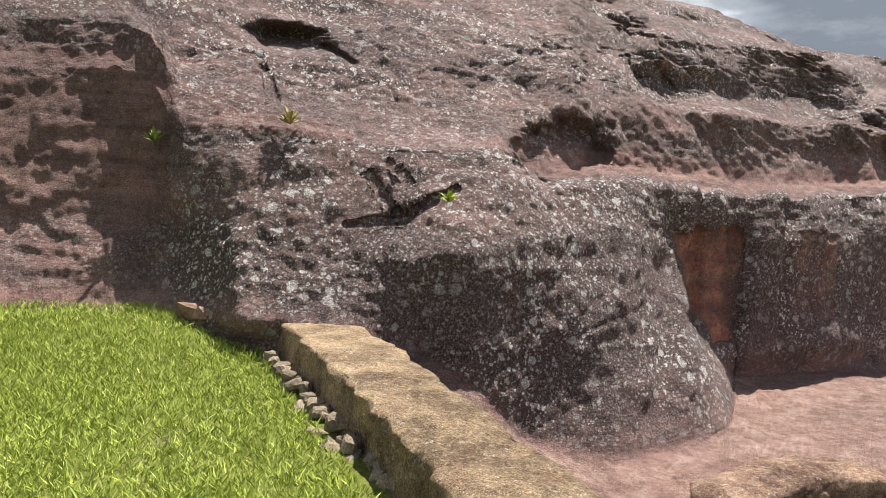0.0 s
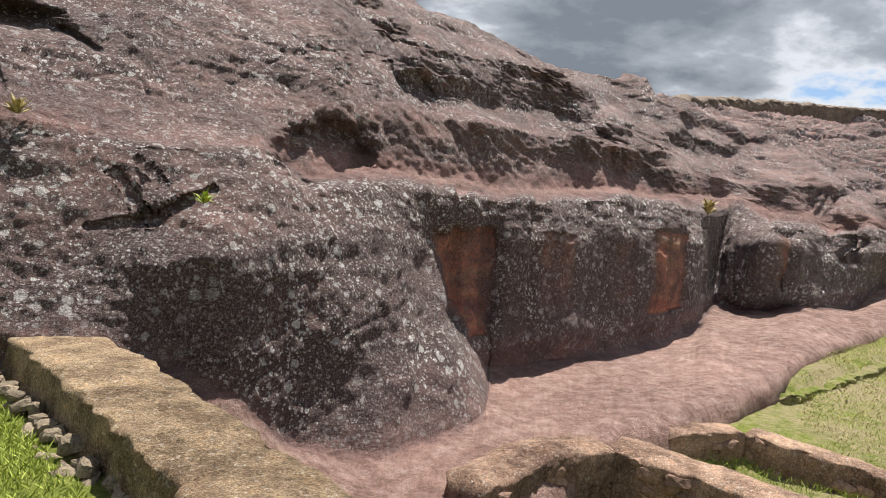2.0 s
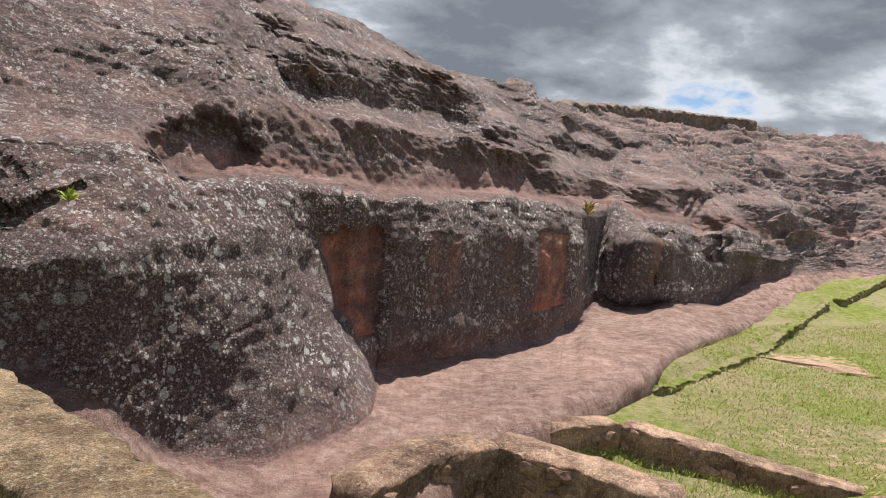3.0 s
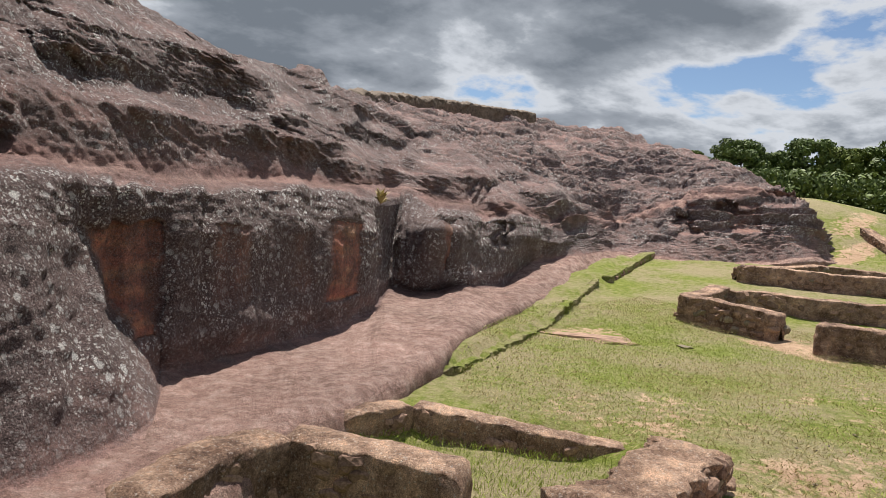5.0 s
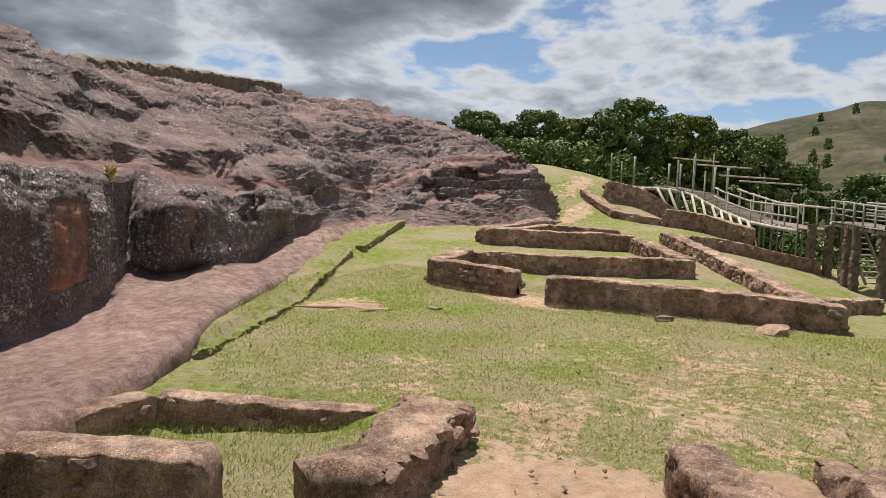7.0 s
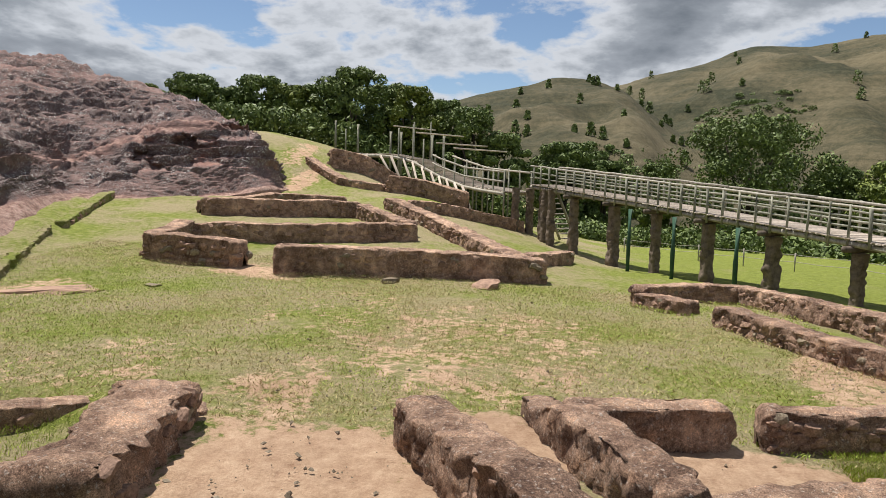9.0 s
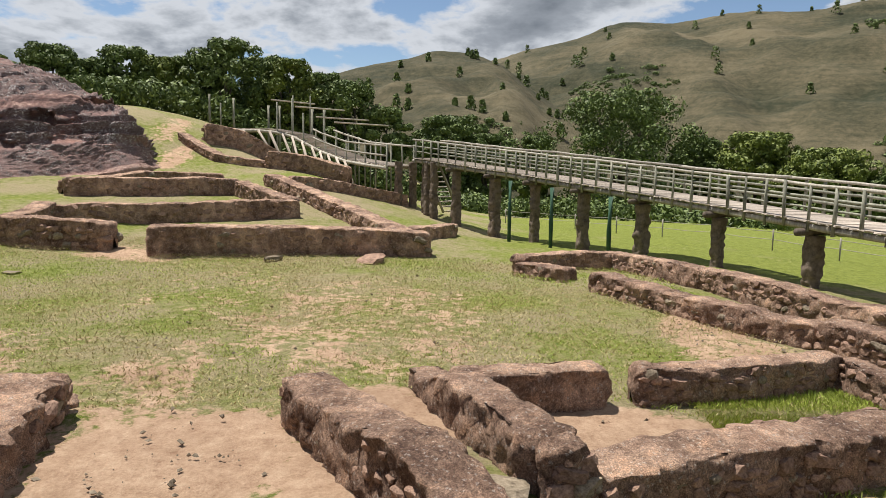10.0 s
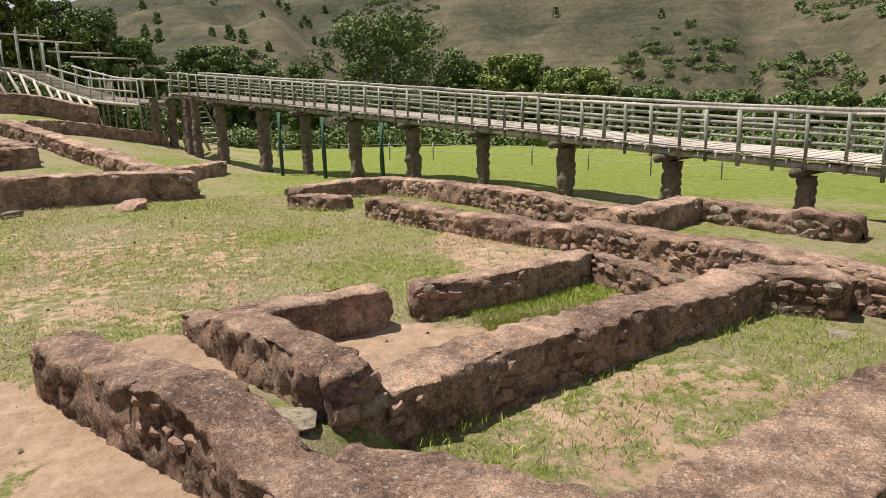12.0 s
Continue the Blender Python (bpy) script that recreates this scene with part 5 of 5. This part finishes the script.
TL = "dense dark green broadleaf tree at the edge of the woods"
for k, (az_, d_, top_, wide_) in enumerate(((58.6, 62, 9.2, 1.3), (61.6, 60, 9.9, 2.4), (64.2, 62, 9.2, 2.6), (66.3, 61, 10.2, 2.8), (68.6, 60, 9.5, 2.6), (70.8, 61, 9.8, 2.7),
                                           (73.2, 59, 11.0, 3.2), (75.6, 61, 10.2, 2.5), (77.6, 59, 9.7, 2.8), (80.0, 60, 8.9, 2.6), (82.4, 58, 8.2, 3.0), (84.8, 58, 6.2, 2.4),
                                           (67.5, 66, 8.8, 3.2), (72.0, 67, 9.0, 3.4), (79.0, 66, 8.0, 3.2), (63.0, 67, 8.6, 3.0), (76.6, 64, 8.8, 3.2))):
    tree(az_, d_, top_, wide_, 100 + k, TL, LEAF if k % 4 else LEAF_LIGHT, clumps=90, per=150, low=0.05, leaf=0.15, open_=0.72)
for k, (az_, d_, top_, wide_, mat_, lab_) in enumerate((
        (102.6, 68, 8.5, 7.0, LEAF, "large rounded dark green tree behind the walkway"), (108.2, 70, 4.6, 3.2, LEAF, "dark green tree crown behind the walkway"),
        (112.3, 66, 4.9, 4.2, LEAF_LIGHT, "yellowish green spreading tree behind the walkway"), (116.5, 64, 3.6, 4.0, LEAF_LIGHT, "yellowish green spreading tree behind the walkway"),
        (89.6, 64, 6.0, 3.2, LEAF, "rounded green tree behind the walkway"), (92.6, 66, 4.6, 2.6, LEAF, "rounded green tree behind the walkway"),
        (96.3, 72, 4.6, 2.4, LEAF, "slender green tree behind the walkway"), (121.5, 64, 1.9, 3.6, LEAF, "dark green tree crown behind the walkway"),
        (127, 62, 1.5, 3.6, LEAF, "dark green tree crown behind the walkway"), (133, 58, 1.4, 3.6, LEAF, "dark green tree crown behind the walkway"), (139, 56, 1.4, 3.6, LEAF, "dark green tree crown behind the walkway"))):
    tree(az_, d_, top_, wide_, 300 + k, lab_, mat_, clumps=150, per=190, low=0.08, leaf=0.16, open_=0.62)


def undergrowth():
    """Dark shrubs along the far edge of the lawn, one thicket."""
    rng = random.Random(77)
    centres, radii = [], []
    for k in range(420):
        az = rng.uniform(84, 146)
        d = rng.uniform(54, 60) - smooth(100, 146, az) * 16
        x, y = polar(az, d)
        r = rng.uniform(0.7, 1.5)
        centres.append((x, y, float(ground_z(x, y)) + rng.uniform(-0.3, 0.7)))
        radii.append(r)
    for k in range(160):
        az = rng.uniform(56, 86)
        x, y = polar(az, rng.uniform(54, 60))
        centres.append((x, y, float(ground_z(x, y)) + rng.uniform(0.2, 2.0)))
        radii.append(rng.uniform(0.8, 1.5))
    me = leaves("undergrowth", centres, radii, 110, 0.18, 5, LEAF)
    tagged(new("undergrowth", me), "dark green thicket of shrubs behind the lawn", "shrubs", kind="stuff")


undergrowth()


# ---- grass and small plants ----
def blades(name, spots_, height, seed, mat, label, lean=0.5, wide=0.006):
    """Grass blades standing on the given plan points, one mesh."""
    rng = np.random.RandomState(seed)
    p = np.array(spots_, float)
    n = len(p)
    w = rng.uniform(0, 2 * np.pi, n)
    h = height * rng.uniform(0.45, 1.3, n)
    s = np.stack([np.cos(w), np.sin(w), 0 * w], -1)
    tip = np.stack([rng.normal(0, lean, n) * h, rng.normal(0, lean, n) * h, h], -1)
    wd = wide * rng.uniform(0.7, 1.5, n)[:, None]
    tri = np.stack([p - s * wd, p + s * wd, p + tip * (0.5, 0.5, 0.62) + s * wd * 0.7, p + tip], 1)
    me = bpy.data.meshes.new(name)
    me.vertices.add(n * 4)
    me.vertices.foreach_set("co", tri.reshape(-1))
    me.loops.add(n * 4)
    me.loops.foreach_set("vertex_index", np.arange(n * 4))
    me.polygons.add(n)
    me.polygons.foreach_set("loop_start", np.arange(0, n * 4, 4))
    me.update()
    me.materials.append(mat)
    return tagged(new(name, me), label, "grass", kind="stuff")


def sow(n, box, seed, keep):
    rng = np.random.RandomState(seed)
    x, y = rng.uniform(box[0], box[1], n), rng.uniform(box[2], box[3], n)
    k = keep(x, y, rng.uniform(0, 1, n))
    x, y = x[k], y[k]
    return np.stack([x, y, ground_z(x, y) + 0.03], -1)


def clumpy(x, y, scale, seed):
    return fbm(np.stack([x, y, 0 * x], -1) * scale, 3, seed)


blades("lawn_grass", sow(170000, (-6.0, 0.6, 2.4, 8.4), 1, lambda x, y, r: (terrace_side(x, y) < -0.35) & (r < 0.75 + 0.4 * clumpy(x, y, 0.8, 2))), 0.042, 1, GRASS,
       "bright green lawn grass on the terrace", 0.6, 0.0035)
blades("court_grass", sow(110000, (7.6, 20, -5, 13), 3, lambda x, y, r: (bare_amount(x, y) < 0.45) & (to_polar(x, y)[0] > 42.5) & (r < 0.55 + 0.9 * clumpy(x, y, 0.5, 4))), 0.032, 3, GRASS,
       "short patchy green grass of the court", 0.8, 0.0055)
blades("dry_grass", sow(110000, (7.6, 20, -5, 13), 5, lambda x, y, r: (bare_amount(x, y) < 0.7) & (to_polar(x, y)[0] > 42.5) & (r < 0.5 - 0.9 * clumpy(x, y, 0.5, 4))), 0.034, 5, STRAW,
       "dry straw-coloured grass of the court", 0.9, 0.0055)
blades("room_grass", np.vstack([sow(14000, (7.1, 8.75, -4.9, -2.9), 7, lambda x, y, r: (y < -2.6 + (x - 7.5) * 0.3) & (x < 8.9 + (y + 4.9) * 0.05)),
                                sow(9000, (5.2, 7.6, 4.1, 6.7), 8, lambda x, y, r: r < 0.6),
                                sow(7000, (4.6, 7.2, -6.2, -1.6), 9, lambda x, y, r: (x - 5.1) * 0.92 + (y + 1.1) * 0.39 < -0.1 + 1.0 * (clumpy(x, y, 1.2, 9) > 0.2) * (x < 6.6))]), 0.05, 7, GRASS,
       "tall fresh grass growing inside the ruined rooms", 0.5, 0.0035)


def rosette(x, y, z, size, seed, label, mat, n=26):
    """A small plant of arching narrow leaves."""
    rng = np.random.RandomState(seed)
    verts, faces = [], []
    for k in range(n):
        w = rng.uniform(0, 6.283)
        el = rng.uniform(0.3, 1.4)
        L = size * rng.uniform(0.6, 1.1)
        d = np.array([math.cos(w) * math.cos(el), math.sin(w) * math.cos(el), math.sin(el)])
        s_ = np.array([-math.sin(w), math.cos(w), 0]) * size * 0.07
        i = len(verts)
        mid, tip = d * L * 0.55, d * L + np.array([0, 0, -0.25 * L])
        verts += [s_ * 0.5, -s_ * 0.5, mid - s_, mid + s_, tip]
        faces += [(i, i + 1, i + 2, i + 3), (i + 3, i + 2, i + 4)]
    me = mesh_of("plant", verts, faces, False)
    me.materials.append(mat)
    ob = new("plant", me)
    ob.location = (x, y, z)
    return tagged(ob, label, "plant")


def on_rock(az, d, z, **kw):
    x, y = polar(az, d)
    return rosette(x, y, z, **kw)


on_rock(-24.4, 7.55, 2.66, size=0.22, seed=1, label="spiky yellow-green plant rooted in the rock corner", mat=LEAF_LIGHT)
on_rock(-3.2, 6.12, 2.33, size=0.17, seed=2, label="small leafy green plant in a rock crack", mat=GRASS, n=34)
on_rock(35.2, 17.4, 2.7, size=0.5, seed=3, label="tuft of dry grass on the rock edge", mat=STRAW, n=60)
on_rock(-15.2, 7.2, 2.92, size=0.22, seed=4, label="tuft of dry grass on the rock shelf", mat=STRAW, n=40)


def hill_shrubs():
    """Lone dark shrubs and copses over the mountainside, one object."""
    rng = random.Random(21)
    bvh_objs = [bpy.data.objects[n] for n in ("backdrop_mountain", "backdrop_shoulder", "backdrop_slope")]
    grids = [np.array([v.co[:] for v in o.data.vertices]) for o in bvh_objs]
    centres, radii, woods, wood_radii = [], [], [], []
    for g, count, size in zip(grids, (150, 46, 46), (2.4, 1.6, 1.6)):
        n = len(g)
        for _ in range(count):
            c = g[rng.randrange(int(n * 0.25), int(n * 0.78))]
            r = size * rng.uniform(0.6, 1.5)
            for k in range(3):
                centres.append((c[0], c[1], c[2] + r * (0.5 + 0.75 * k)))
                radii.append(r * (1 - 0.24 * k))
        for _ in range(7 if size > 2 else 2):
            c0 = g[rng.randrange(int(n * 0.1), int(n * 0.5))]
            near = g[np.argsort(np.hypot(g[:, 0] - c0[0], g[:, 1] - c0[1]))[:160]]
            for _k in range(60):
                c = near[rng.randrange(len(near))]
                woods.append((c[0] + rng.uniform(-4, 4), c[1] + rng.uniform(-4, 4), c[2] + 0.6))
                wood_radii.append(rng.uniform(1.6, 3.2))
    me = leaves("hill_woods", woods, wood_radii, 120, 0.55, 10, LEAF, 0.6)
    tagged(new("hill_woods", me), "dark green copses in the folds of the mountainside", "woods", kind="stuff")
    me = leaves("hill_shrubs", centres, radii, 40, 0.8, 9, LEAF)
    tagged(new("hill_shrubs", me), "scattered dark shrubs and copses on the mountainside", "shrubs", kind="stuff")


hill_shrubs()


def pebbles():
    """Small stones strewn over the trodden soil, one mesh."""
    rng = np.random.RandomState(31)
    verts, faces = [], []
    for x, y, rx, ry, n in ((6.4, 1.9, 1.4, 1.0, 70), (7.2, -1.7, 0.7, 1.1, 40), (10.6, -4.3, 2.4, 0.8, 90), (5.4, -3.6, 1.0, 1.4, 40), (12, 3, 4, 5, 160), (36, 13, 3, 1.2, 60)):
        for _ in range(n):
            px, py = x + rng.normal(0, rx * 0.6), y + rng.normal(0, ry * 0.6)
            r = 0.008 + 0.03 * rng.random_sample() ** 3
            c = np.array([px, py, float(ground_z(px, py)) + 0.02])
            i = len(verts)
            for k in range(6):
                d = np.array([(1, 0, 0), (0, 1, 0), (-1, 0, 0), (0, -1, 0), (0, 0, 0.7), (0, 0, -0.7)][k], float)
                verts.append(c + r * (d + rng.normal(0, 0.25, 3)))
            faces += [(i, i + 1, i + 4), (i + 1, i + 2, i + 4), (i + 2, i + 3, i + 4), (i + 3, i, i + 4), (i + 1, i, i + 5), (i + 2, i + 1, i + 5), (i + 3, i + 2, i + 5), (i, i + 3, i + 5)]
    me = mesh_of("pebbles", verts, faces, False)
    me.materials.append(STONE_PALE)
    tagged(new("pebbles", me), "small pale pebbles strewn over bare soil", "pebbles", kind="stuff")


pebbles()
